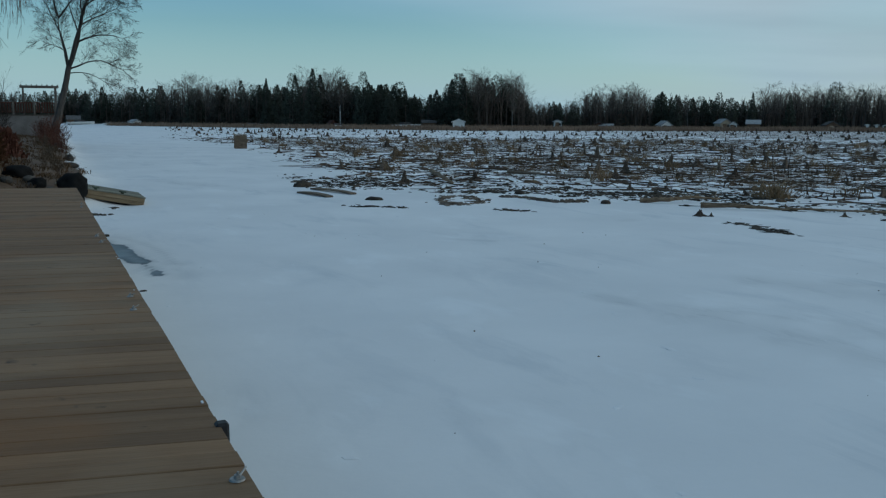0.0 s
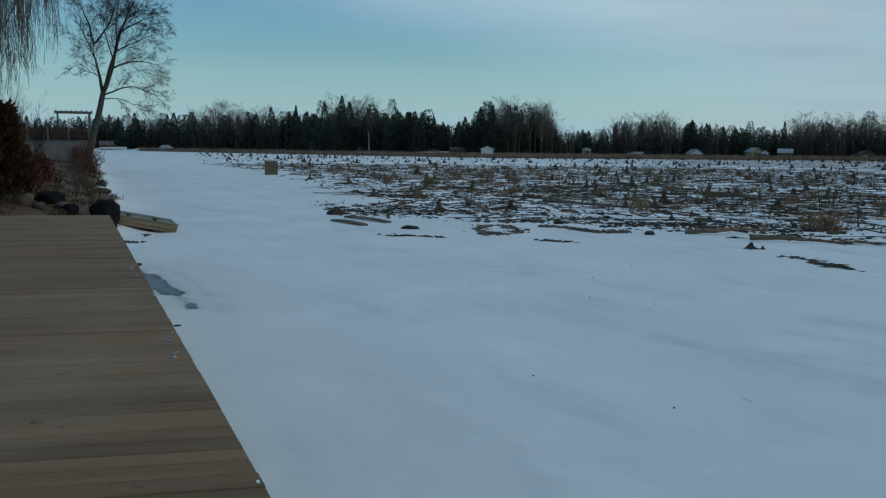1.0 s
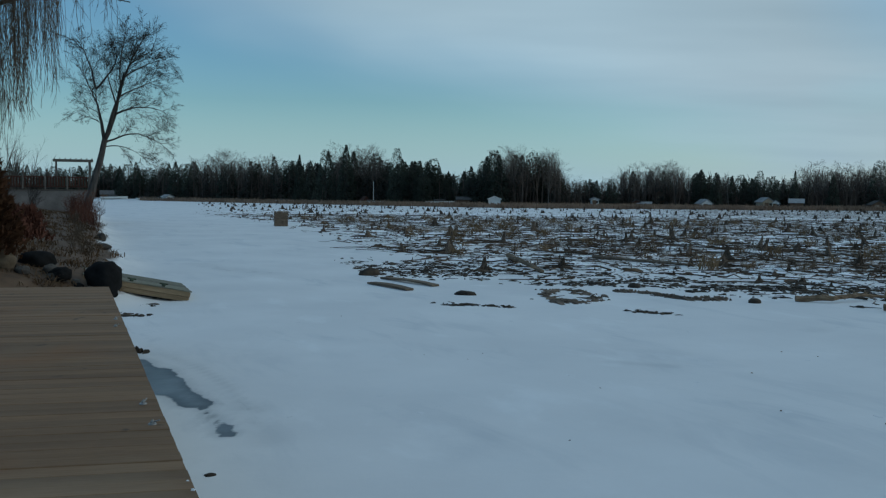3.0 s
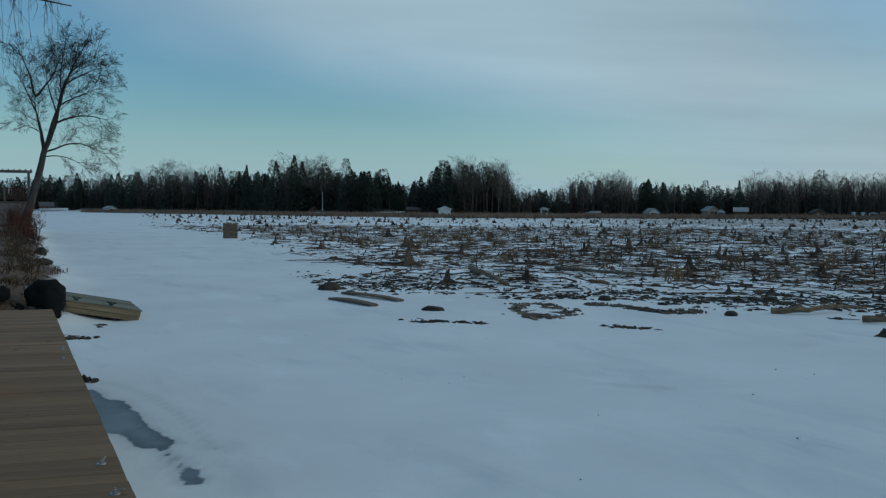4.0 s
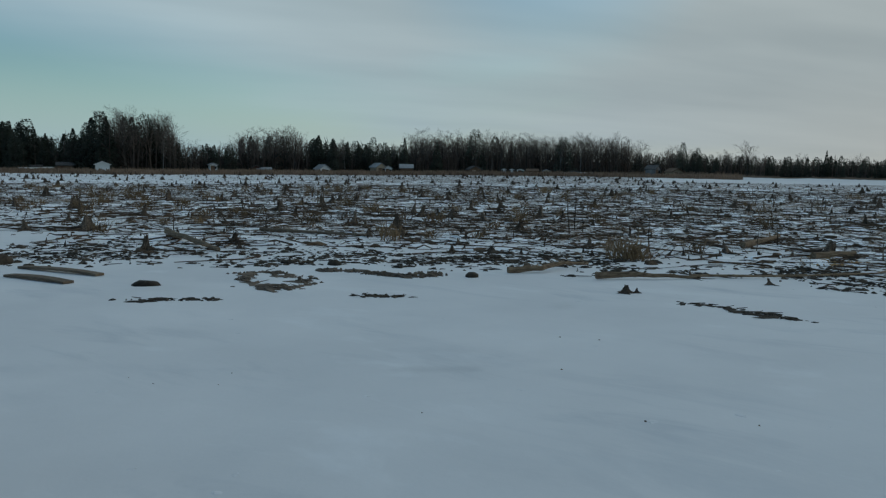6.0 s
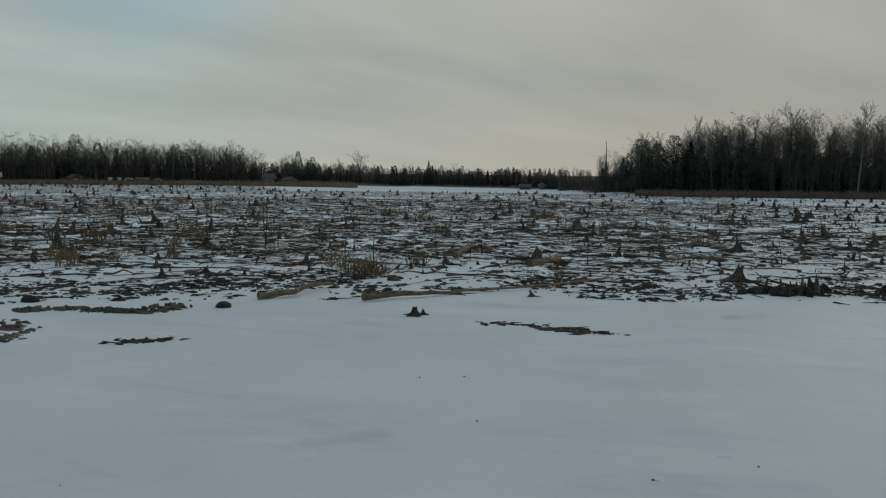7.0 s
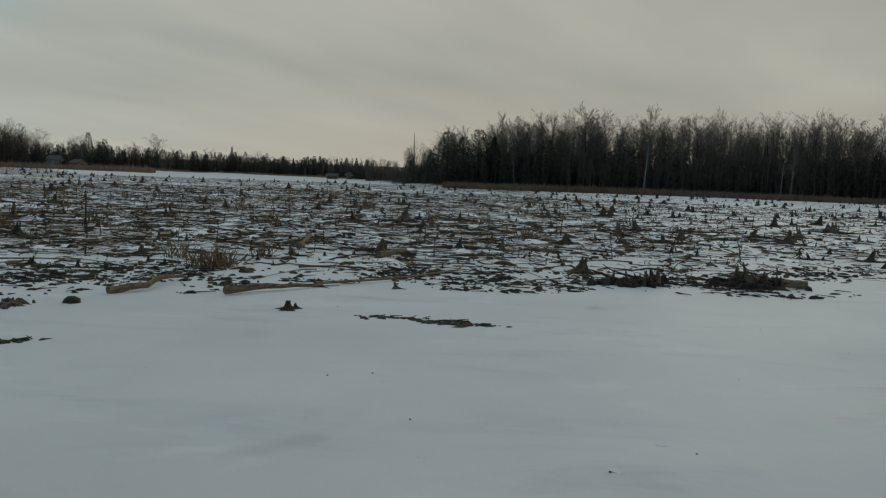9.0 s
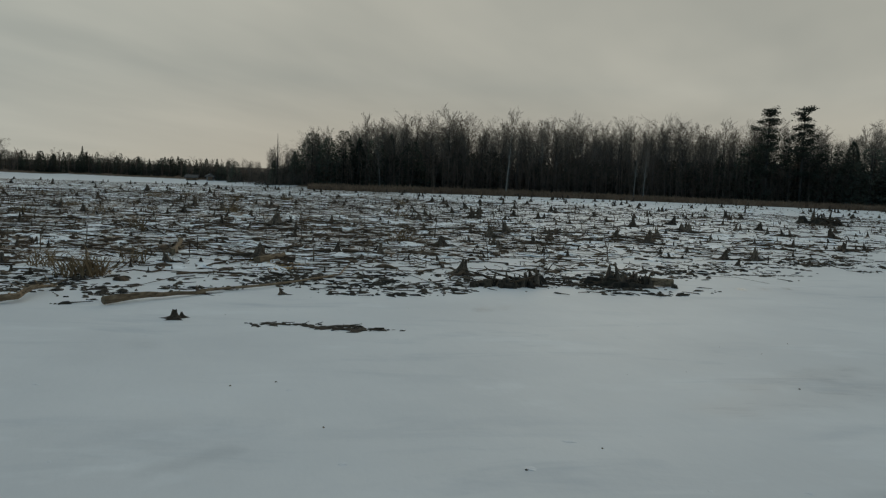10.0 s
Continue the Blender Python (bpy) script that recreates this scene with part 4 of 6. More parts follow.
def scatter_sticks():
    """Loose roots and sticks that lie flat on the ice."""
    rng = random.Random(33)
    segs = []
    n = 0
    while n < 10500:
        az = rng.uniform(-16, 104)
        d = math.sqrt(rng.uniform(14 ** 2, 85 ** 2)) if rng.random() < 0.75 else math.sqrt(rng.uniform(14 ** 2, 40 ** 2))
        x, y = over_flats(az, d)
        f = flats_at(x, y)
        if f < 0.03 or rng.random() > 0.25 + f:
            continue
        n += 1
        z = ground_z(x, y) + 0.01
        a = rng.uniform(0, 6.28)
        L, r = 0.25 + 2.4 * rng.random() ** 2.4, 0.009 + 0.028 * rng.random() ** 2.2
        p = Vector((x, y, z + r))
        for k in range(rng.choice((2, 3, 4, 4))):
            a += rng.gauss(0, 0.5)
            q = p + Vector((math.cos(a), math.sin(a), 0)) * L / 3
            q.z = z + r * rng.uniform(0.4, 1.6) + (rng.uniform(0, 0.10) if rng.random() < 0.15 else 0)
            segs.append((*p, *q, r, r * 0.75))
            p, r = q, r * 0.75
    V, F = tubes(segs, 3)
    tagged(put("driftwood_litter", mesh_from("driftwood_litter", V, F, ROOT)), "dark roots and sticks strewn over the frozen mud", "driftwood", kind="stuff")


def lump(rng, x, y, z, sx, sy, h, rot, n=7):
    """A low ragged clod: corners and triangles."""
    V = [(0, 0, h * rng.uniform(0.7, 1.0))]
    for ring, (rr, zz) in enumerate(((0.55, 0.75), (1.0, -0.25))):
        for k in range(n):
            a = 2 * math.pi * k / n
            r = rr * rng.uniform(0.45, 1.5)
            V.append((r * sx * math.cos(a), r * sy * math.sin(a), h * zz * rng.uniform(0.5, 1.2)))
    F = [(0, 1 + k, 1 + (k + 1) % n) for k in range(n)]
    for k in range(n):
        a, b = 1 + k, 1 + (k + 1) % n
        F += [(a, a + n, b + n), (a, b + n, b)]
    return placed(np.array(V, float), x, y, z, 1.0, rot), np.array(F)


def scatter_clods():
    rng = random.Random(44)
    out = []
    while len(out) < 6000:
        az = rng.uniform(-16, 104)
        d = math.sqrt(rng.uniform(14 ** 2, 110 ** 2)) if rng.random() < 0.6 else math.sqrt(rng.uniform(14 ** 2, 42 ** 2))
        x, y = over_flats(az, d)
        f = flats_at(x, y)
        if f < 0.02 or rng.random() > 0.3 + f:
            continue
        s = 0.030 + 0.16 * rng.random() ** 3
        out.append(lump(rng, x, y, ground_z(x, y), s * rng.uniform(0.8, 2.2), s, 0.015 + 0.55 * s * rng.random(), rng.uniform(0, 6.28), 6))
    V, F = merge(out)
    tagged(put("mud_clods", mesh_from("mud_clods", V, F, MUD)), "ragged clods of frozen brown mud and peat", "mud", kind="stuff")


def blades(rng, n, h, spread, lean=0.25, w=0.012):
    """A tuft of dry leaves: narrow bent triangles."""
    T = []
    for k in range(n):
        a, r = rng.uniform(0, 6.28), spread * math.sqrt(rng.random())
        bx, by = r * math.cos(a), r * math.sin(a)
        hh = h * rng.uniform(0.45, 1.1)
        dx, dy = rng.gauss(0, lean) * hh, rng.gauss(0, lean) * hh
        b = rng.uniform(0, 6.28)
        ux, uy = w * math.cos(b), w * math.sin(b)
        m = (bx + dx * 0.35, by + dy * 0.35, hh * 0.62)
        tip = (bx + dx, by + dy, hh * rng.uniform(0.72, 1.0))
        T.append(((bx - ux, by - uy, -0.03), (bx + ux, by + uy, -0.03), (m[0] + ux, m[1] + uy, m[2])))
        T.append(((bx - ux, by - uy, -0.03), (m[0] + ux, m[1] + uy, m[2]), (m[0] - ux, m[1] - uy, m[2])))
        T.append(((m[0] - ux, m[1] - uy, m[2]), (m[0] + ux, m[1] + uy, m[2]), tip))
    T = np.array(T).reshape(-1, 3)
    return T, np.arange(len(T)).reshape(-1, 3)


TUFTS = [mesh_from("dry_tuft", *blades(random.Random(500 + k), 44, 0.45, 0.26, 0.95, 0.009), STRAW) for k in range(6)]


def scatter_tufts():
    rng = random.Random(55)
    n = 0
    while n < 240:
        az = rng.uniform(-12, 80)
        d = math.sqrt(rng.uniform(20 ** 2, 75 ** 2))
        x, y = over_flats(az, d)
        f = flats_at(x, y)
        if f < 0.25 or rng.random() > math.exp(-(max(0, az - 22) / 26) ** 2):
            continue
        n += 1
        s = rng.uniform(0.6, 1.25)
        t = put("dry_tuft", rng.choice(TUFTS), m=pose(x, y, ground_z(x, y), 0, 0, rng.uniform(0, 360)) @ Matrix.Diagonal((s * rng.uniform(1, 1.6), s, s, 1)))
        tagged(t, "clump of dead brown reeds frozen into the mud", "reed clump", "reed clumps on the flats")
    # upright dead poles
    for k in range(150):
        az = rng.uniform(-4, 84)
        d = math.sqrt(rng.uniform(22 ** 2, 60 ** 2))
        x, y = over_flats(az, d)
        if flats_at(x, y) > 0.3:
            pole(x, y, 0.22 + 0.75 * rng.random() ** 1.6, rng)
    for x, y, h in ((12.0, 30.4, 1.35), (13.0, 31.6, 1.3), (10.6, 24.6, 0.9), (19.5, 24.0, 1.0)):
        pole(x, y, h, rng)


def pole(x, y, h, rng):
    segs, p, r = [], Vector((0, 0, -0.05)), rng.uniform(0.014, 0.026)
    d = Vector((rng.gauss(0, 0.10), rng.gauss(0, 0.10), 1))
    for k in range(4):
        q = p + (d + Vector((rng.gauss(0, 0.07), rng.gauss(0, 0.07), 0))).normalized() * (h + 0.05) / 4
        segs.append((*p, *q, r, r * 0.82))
        p, r = q, r * 0.82
    if rng.random() < 0.4:
        segs.append((*segs[2][:3], *(Vector(segs[2][:3]) + Vector((rng.uniform(-0.2, 0.2), rng.uniform(-0.2, 0.2), 0.15))), r, r * 0.5))
    V, F = tubes(segs, 5)
    ob = put("dead_sapling", mesh_from("dead_sapling", V, F, STUMP), m=pose(x, y, ground_z(x, y), 0, 0, 0))
    tagged(ob, "thin dead sapling standing in the frozen mud", "sapling", "dead saplings on the flats")


def scatter_fringe():
    """Thin dark flakes of peat and twigs scattered over the snow along the open edge of the flats."""
    rng = random.Random(66)
    out, segs = [], []
    while len(out) < 3600:
        k = rng.uniform(6.2, len(FLATS) - 3.2)
        i = int(k)
        (ax, ay), (bx, by) = FLATS[i], FLATS[i + 1]
        x, y = ax + (bx - ax) * (k - i), ay + (by - ay) * (k - i)
        x, y = x + rng.gauss(0, 1.4), y + rng.gauss(0.6, 1.4)
        f = float(beyond_flats(np.array([x]), np.array([y]))[0])
        if f < -1.6 or ripple(x, y, 0.9, 31) + 0.5 * ripple(x, y, 3.1, 32) < rng.uniform(-0.3, 0.9):
            continue
        s = 0.018 + 0.075 * rng.random() ** 2.2
        out.append(lump(rng, x, y, ground_z(x, y), s * rng.uniform(1.0, 2.4), s, 0.012 + 0.6 * s * rng.random(), rng.uniform(0, 6.28), 6))
        if rng.random() < 0.25:
            a = rng.uniform(0, 6.28)
            segs.append((x, y, 0.015, x + 0.35 * math.cos(a), y + 0.35 * math.sin(a), 0.03, 0.010, 0.005))
    V2, F2 = tubes(segs, 4)
    V, F = merge(out + [(V2, quads_to_tris(F2))])
    tagged(put("peat_flakes", mesh_from("peat_flakes", V, F, PEAT)), "thin dark flakes of peat strewn over the snow", "peat", kind="stuff")


def scatter_stubs():
    """Small broken stubs and shards that stick up between the stumps."""
    rng = random.Random(71)
    out = []
    while len(out) < 3400:
        az = rng.uniform(-14, 102)
        d = math.sqrt(rng.uniform(14 ** 2, 75 ** 2))
        x, y = over_flats(az, d)
        f = flats_at(x, y)
        if f < 0.06 or rng.random() > 0.25 + f:
            continue
        V, F = rng.choice(STUMP_LOW)
        W = V.copy() * [rng.uniform(0.35, 0.9), rng.uniform(0.35, 0.9), rng.uniform(0.6, 1.5)]
        a = rng.gauss(0, 0.35)
        W[:, 0] += W[:, 2] * a
        out.append((placed(W, x, y, ground_z(x, y) - 0.01, 0.06 + 0.14 * rng.random() ** 2, rng.uniform(0, 6.28)), F))
    V, F = merge(out)
    tagged(put("stub_litter", mesh_from("stub_litter", V, F, STUMP)), "small dark stubs and shards between the stumps", "stumps", kind="stuff")


def scatter_drifts():
    """Low pads of wind-packed snow that lie between the stumps, over the mud."""
    rng = random.Random(81)
    out = []
    tries = 0
    while len(out) < 3000 and tries < 60000:
        tries += 1
        az = rng.uniform(-14, 102)
        d = math.sqrt(rng.uniform(16 ** 2, 105 ** 2)) if rng.random() < 0.6 else math.sqrt(rng.uniform(16 ** 2, 48 ** 2))
        x, y = over_flats(az, d)
        f = flats_at(x, y)
        if f < 0.3 or ripple(x, y, 0.35, 83) < rng.uniform(-0.6, 0.5):
            continue
        s = (0.07 + 0.26 * rng.random() ** 2) * (0.8 + d / 90)
        out.append(lump(rng, x, y, ground_z(x, y), s * rng.uniform(1.2, 2.8), s, 0.022 + 0.07 * s, radians(25) + rng.gauss(0, 0.6), 9))
    V, F = merge(out)
    tagged(put("snow_pads", mesh_from("snow_pads", V, F, CRUST)), "low pads of wind-packed snow between the stumps", "snow", kind="stuff")


CRUST = material("snow_crust", [(0.72, 0.73, 0.75), (0.86, 0.87, 0.88)], 6, 0.7, 0.2, fine=30, world=True)
scatter_drifts()
scatter_stubs()
scatter_fringe()
scatter_sticks()
scatter_clods()
scatter_tufts()


# ---- single things at the edge of the flats ----
def log(name, pts, r0, r1, mat, label, category="driftwood", branch=0, seed=1, sides=9):
    """A worn log or branch through the points (x, y, height of its axis)."""
    rng = random.Random(seed)
    o = Vector((pts[0][0], pts[0][1], 0))
    P = [Vector(p) - o for p in pts]
    fine = []
    for a, b in zip(P, P[1:]):
        for k in range(4):
            fine.append(a.lerp(b, k / 4) + Vector((rng.gauss(0, 0.012), rng.gauss(0, 0.012), rng.gauss(0, 0.006))))
    fine.append(P[-1])
    V, F = [], []
    n = len(fine)
    for i, p in enumerate(fine):
        d = (fine[min(i + 1, n - 1)] - fine[max(i - 1, 0)]).normalized()
        u = d.cross(Vector((0, 0, 1))).normalized()
        w = u.cross(d)
        r = r0 + (r1 - r0) * i / (n - 1)
        for k in range(sides):
            a = 2 * math.pi * k / sides
            rr = r * rng.uniform(0.84, 1.14)
            V.append(p + u * rr * math.cos(a) + w * rr * math.sin(a))
    for i in range(n - 1):
        for k in range(sides):
            F.append((i * sides + k, i * sides + (k + 1) % sides, (i + 1) * sides + (k + 1) % sides, (i + 1) * sides + k))
    F = quads_to_tris(np.array(F))
    caps = [(0, k + 1, k) for k in range(1, sides - 1)] + [((n - 1) * sides, (n - 1) * sides + k, (n - 1) * sides + k + 1) for k in range(1, sides - 1)]
    V = np.array([tuple(v) for v in V])
    if branch:
        segs = []
        for k in range(branch):
            i = rng.randrange(1, n)
            p = fine[i]
            d = Vector((rng.gauss(0, 1), rng.gauss(0, 1), rng.uniform(0.1, 0.7))).normalized()
            q = p + d * rng.uniform(0.1, 0.4)
            segs.append((*p, *q, r1 * 0.7, r1 * 0.3))
    F = np.concatenate([F, np.array(caps)])
    if branch:
        ob = empty(name, pose(o.x, o.y, 0))
        put("stem", mesh_from("stem", V, F, mat), ob)
        for seg in segs:
            put("branch", stems_mesh("branch", [seg], mat, 5), ob)
        return tagged(ob, label, category)
    ob = put(name, mesh_from(name, V, F, mat, smooth=False), m=pose(o.x, o.y, 0))
    return tagged(ob, label, category)


def flat_board(a, b, w, label):
    """A sawn board that lies on the ice from a to b."""
    a, b = Vector(a), Vector(b)
    L = (b - a).length
    bm = bmesh.new()
    box(bm, 0, -w / 2, 0.0, L, w / 2, 0.045, 0.006)
    bmesh.ops.subdivide_edges(bm, edges=[e for e in bm.edges if e.calc_length() > 0.8 * L], cuts=3)
    for v in bm.verts:
        v.co.z += 0.035 * math.sin(v.co.x / L * 3.0)
        v.co.y += 0.01 * math.sin(v.co.x * 5)
    ob = part("loose_board", bm, PLANK_OLD, m=pose(a.x, a.y, 0.0, 0, 0, math.degrees(math.atan2(b.y - a.y, b.x - a.x))))
    return tagged(ob, label, "board", "loose boards on the ice")


def mud_patch(name, blobs, label, seed, mat=MUD, tall=0.07, category="mud", slab=False):
    """A thin ragged patch of mud and roots that breaks the snow. blobs: (x, y, radius along, across, turn)."""
    rng = random.Random(seed)
    ox, oy = blobs[0][0], blobs[0][1]
    out, segs = [], []
    for x, y, ra, rb, turn in blobs:
        c, s = math.cos(radians(turn)), math.sin(radians(turn))
        for k in range(int(75 * ra) if slab else max(10, int(130 * ra))):
            u, v = rng.gauss(0, 0.5) * ra, rng.gauss(0, 0.55) * rb
            px, py = x + u * c - v * s - ox, y + u * s + v * c - oy
            q = 0.012 + 0.055 * rng.random() ** 1.5
            out.append(lump(rng, px, py, 0.0, q * rng.uniform(1.0, 2.0), q, tall * rng.uniform(0.3, 1.0), rng.uniform(0, 6.28), 6))
        for k in range(2):
            u, v = rng.gauss(0, 0.5) * ra, rng.gauss(0, 0.7) * rb
            px, py, a = x + u * c - v * s - ox, y + u * s + v * c - oy, rng.uniform(0, 6.28)
            segs.append((px, py, 0.02, px + 0.2 * math.cos(a), py + 0.2 * math.sin(a), 0.02 + rng.uniform(0, 0.03), 0.009, 0.004))
        for k in range(max(3, int(7 * ra)) if slab else 0):
            u, v = rng.gauss(0, 0.5) * ra, rng.gauss(0, 0.6) * rb
            px, py = x + u * c - v * s - ox, y + u * s + v * c - oy
            q = rb * rng.uniform(0.25, 0.70)
            out.append(lump(rng, px, py, 0.0, q * rng.uniform(1.1, 2.6), q, tall * rng.uniform(0.4, 1.0), radians(turn) + rng.gauss(0, 0.8), 13))
    V2, F2 = tubes(segs, 4)
    V, F = merge(out + [(V2, quads_to_tris(F2))])
    return tagged(put(name, mesh_from(name, V, F, mat), m=pose(ox, oy, 0.0)), label, category, kind="stuff")


def clod(x, y, r, h, seed, label="dark rounded lump of frozen mud on the ice"):
    rng = random.Random(seed)
    bm = bmesh.new()
    bmesh.ops.create_icosphere(bm, subdivisions=2, radius=1)
    for v in bm.verts:
        k = 1 + 0.22 * noise.noise(v.co * 1.7 + Vector((seed, 0, 0)))
        v.co = Vector((v.co.x * r * k * 1.15, v.co.y * r * k, max(-0.02, v.co.z * h * k)))
    return tagged(part("mud_clod", bm, PEAT, m=pose(x, y, 0.0, 0, 0, rng.uniform(0, 360)), smooth=True), label, "clod", "lumps on the ice")


def root_wad(x, y, s, seed, label, turn=0):
    """A broken stump plate on its side: splinters, roots and peat."""
    rng = random.Random(seed)
    w = empty("root_wad", pose(x, y, 0, 0, 0, turn))
    out = []
    for k in range(26):
        u, v = rng.gauss(0, 0.42) * s, rng.gauss(0, 0.18) * s
        q = rng.uniform(0.06, 0.16) * s
        out.append(lump(rng, u, v, 0.0, q * 1.8, q, rng.uniform(0.08, 0.26) * s, rng.uniform(0, 6.28), 6))
    for V, F in out:
        put("peat_lump", mesh_from("peat_lump", V, F, PEAT), w)
    for k in range(16):
        u, rise = rng.uniform(-0.55, 0.55) * s, rng.uniform(0.16, 0.44) * s * (1.25 if k % 4 == 0 else 0.8)
        shard = [(0, 0, -0.05, rng.gauss(0, 0.10) * s, rng.gauss(0, 0.05) * s, rise, rng.uniform(0.05, 0.10) * s, 0.012 * s)]
        put("splinter", stems_mesh("splinter", shard, STUMP, 5), w, m=pose(u, rng.gauss(0, 0.12) * s, 0.0, 0, 0, rng.uniform(0, 360)))
    for k in range(9):
        put("root", rng.choice(ROOT_MESH), w, m=pose(rng.uniform(-0.4, 0.4) * s, rng.gauss(0, 0.1), 0.02, rng.uniform(-20, 20), rng.uniform(-25, 6), rng.uniform(0, 360)) @ Matrix.Diagonal((s * rng.uniform(0.4, 1.0), s * 0.6, s * 0.6, 1)))
    return tagged(w, label, "root wad")


flat_board((-3.60, 26.1), (-2.25, 24.3), 0.20, "long grey sawn board lying on the snowy ice")
flat_board((-3.80, 24.8), (-2.83, 23.35), 0.22, "short dark weathered board lying on the snowy ice")
clod(-4.03, 27.1, 0.26, 0.20, 1)
clod(-1.61, 22.75, 0.22, 0.09, 2)
clod(4.25, 21.8, 0.13, 0.10, 3)
clod(2.4, 24.6, 0.16, 0.11, 4)
clod(-3.78, 10.52, 0.045, 0.02, 5, "small dark lump of leaves on the ice")
mud_patch("mud_patch", [(-1.7, 21.0, 0.4, 0.14, -20), (-1.1, 20.8, 0.45, 0.14, -20)], "thin dark patch of mud and roots in snow", 2, mat=PEAT, tall=0.03, slab=True)
mud_patch("mud_ring", [(0.62 + 0.45 * math.cos(a), 22.7 + 1.15 * math.sin(a), 0.34 + 0.14 * math.sin(a * 5), 0.15 + 0.08 * math.cos(a * 3), math.degrees(a) + 90) for a in np.arange(0.3, 6.2, 0.62)], "ring-shaped ridge of frozen brown mud in snow", 3, mat=TAN_MUD, tall=0.035, slab=True)
mud_patch("mud_patch", [(2.2, 23.5, 0.5, 0.2, -50), (2.7, 22.9, 0.5, 0.2, -50), (3.1, 22.3, 0.5, 0.22, -40), (3.5, 22.5, 0.4, 0.3, 0)], "slabs of brown frozen mud lying on the snow", 4, mat=TAN_MUD, tall=0.07, slab=True)
mud_patch("mud_patch", [(1.6, 20.2, 0.4, 0.12, -30), (1.9, 20.0, 0.3, 0.1, -30)], "thin dark patch of mud and roots in snow", 6, mat=PEAT, tall=0.035, slab=True)
mud_patch("mud_patch", [(6.18, 17.5, 0.35, 0.12, -70), (6.3, 16.8, 0.4, 0.18, -78), (6.40, 16.4, 0.3, 0.17, -78), (6.47, 16.0, 0.3, 0.09, -76)], "long dark streak of bared mud in the snow", 5, mat=PEAT, tall=0.012, slab=True)
log("driftwood_log", [(6.28, 20.62, 0.09), (7.1, 20.42, 0.10), (8.2, 20.05, 0.04)], 0.062, 0.028, DRIFT, "pale bleached driftwood log half sunk in snow", seed=3, branch=3)
log("driftwood_pole", [(8.2, 20.2, 0.05), (10.0, 19.5, 0.05), (12.2, 19.3, 0.04), (14.5, 20.1, 0.02)], 0.028, 0.014, DRIFT, "long thin pale pole lying on the frozen mud", seed=4)
log("driftwood_log", [(5.2, 22.1, 0.06), (5.9, 21.95, 0.10), (6.6, 22.3, 0.13), (7.4, 22.55, 0.06)], 0.065, 0.025, DRIFT, "pale forked driftwood branch lying on the snow", seed=5, branch=16)
log("driftwood_log", [(-0.02, 32.4, 0.20), (0.3, 30.3, 0.14), (0.62, 28.1, 0.06)], 0.085, 0.05, DRIFT, "grey-brown fallen log leaning over frozen mud", seed=6, branch=2)
log("driftwood_log", [(13.4, 22.0, 0.09), (14.9, 22.1, 0.08)], 0.09, 0.06, DRIFT, "pale yellowish broken log on the mud", seed=7)
log("driftwood_log", [(13.6, 24.5, 0.1), (17.0, 26.6, 0.1)], 0.09, 0.05, DRIFT, "long grey fallen pole among the stumps", seed=8, branch=3)
log("driftwood_log", [(3.0, 34.0, 0.07), (5.4, 31.0, 0.07)], 0.055, 0.035, PLANK_OLD, "grey fallen trunk among the stumps", seed=9, branch=2)
root_wad(12.75, 15.5, 0.95, 1, "dark splintered root wad frozen into the snow", -50)
root_wad(14.27, 13.4, 1.05, 2, "large dark root wad with upright splinters", -70)
log("driftwood_log", [(14.5, 12.95, 0.10), (14.75, 12.45, 0.09)], 0.10, 0.085, DRIFT, "short pale broken log end beside a root wad", seed=21)
log("thin_root", [(13.0, 15.1, 0.06), (13.35, 14.6, 0.03), (13.55, 14.1, 0.05), (13.7, 13.85, 0.10)], 0.02, 0.010, ROOT, "thin dark root lying out over the snow", seed=22)
root_wad(59.5, 5.2, 2.3, 4, "dark uprooted stump with a snag", 20)
mud_patch("mud_patch", [(18.5, 11.1, 0.5, 0.08, -59), (19.0, 10.3, 0.5, 0.09, -59), (19.4, 9.6, 0.4, 0.07, -59)], "long dark streak of bared mud in the snow", 8, mat=PEAT, tall=0.014, slab=True)
mud_patch("straw_litter", [(13.3, 21.4, 0.6, 0.22, -40), (13.9, 22.0, 0.5, 0.2, -40), (12.7, 20.9, 0.4, 0.15, -40), (14.6, 22.3, 0.5, 0.15, -30)], "tan litter of broken wood and straw on frozen mud", 9, mat=TAN_STRAW, tall=0.05, category="litter")
rng = random.Random(77)
for k in range(4):
    t = put("dry_tuft", TUFTS[k], m=pose(9.3 + rng.gauss(0, 0.3), 23.9 + rng.gauss(0, 0.7), 0.0, 0, 0, rng.uniform(0, 360)) @ Matrix.Diagonal((1.3, 1.3, 0.9 + 0.15 * k, 1)))
    tagged(t, "tall clump of dead cattails frozen in the mud", "reed clump", "reed clumps on the flats")


def scatter_flakes():
    """Thin loose flakes of mud along the open edge, by the bank and the dock's end."""
    spots = [(-7.4, 19.0, 0.36), (-7.75, 20.4, 0.32), (-6.10, 15.55, 0.13)]
    for i, (x, y, r) in enumerate(spots):
        mud_patch("mud_patch", [(x, y, r, r * 0.5, -20)], "dark lumps of mud and leaves on the ice", 100 + i, mat=PEAT, tall=0.035 if i < 2 else 0.08, slab=i < 2)


scatter_flakes()


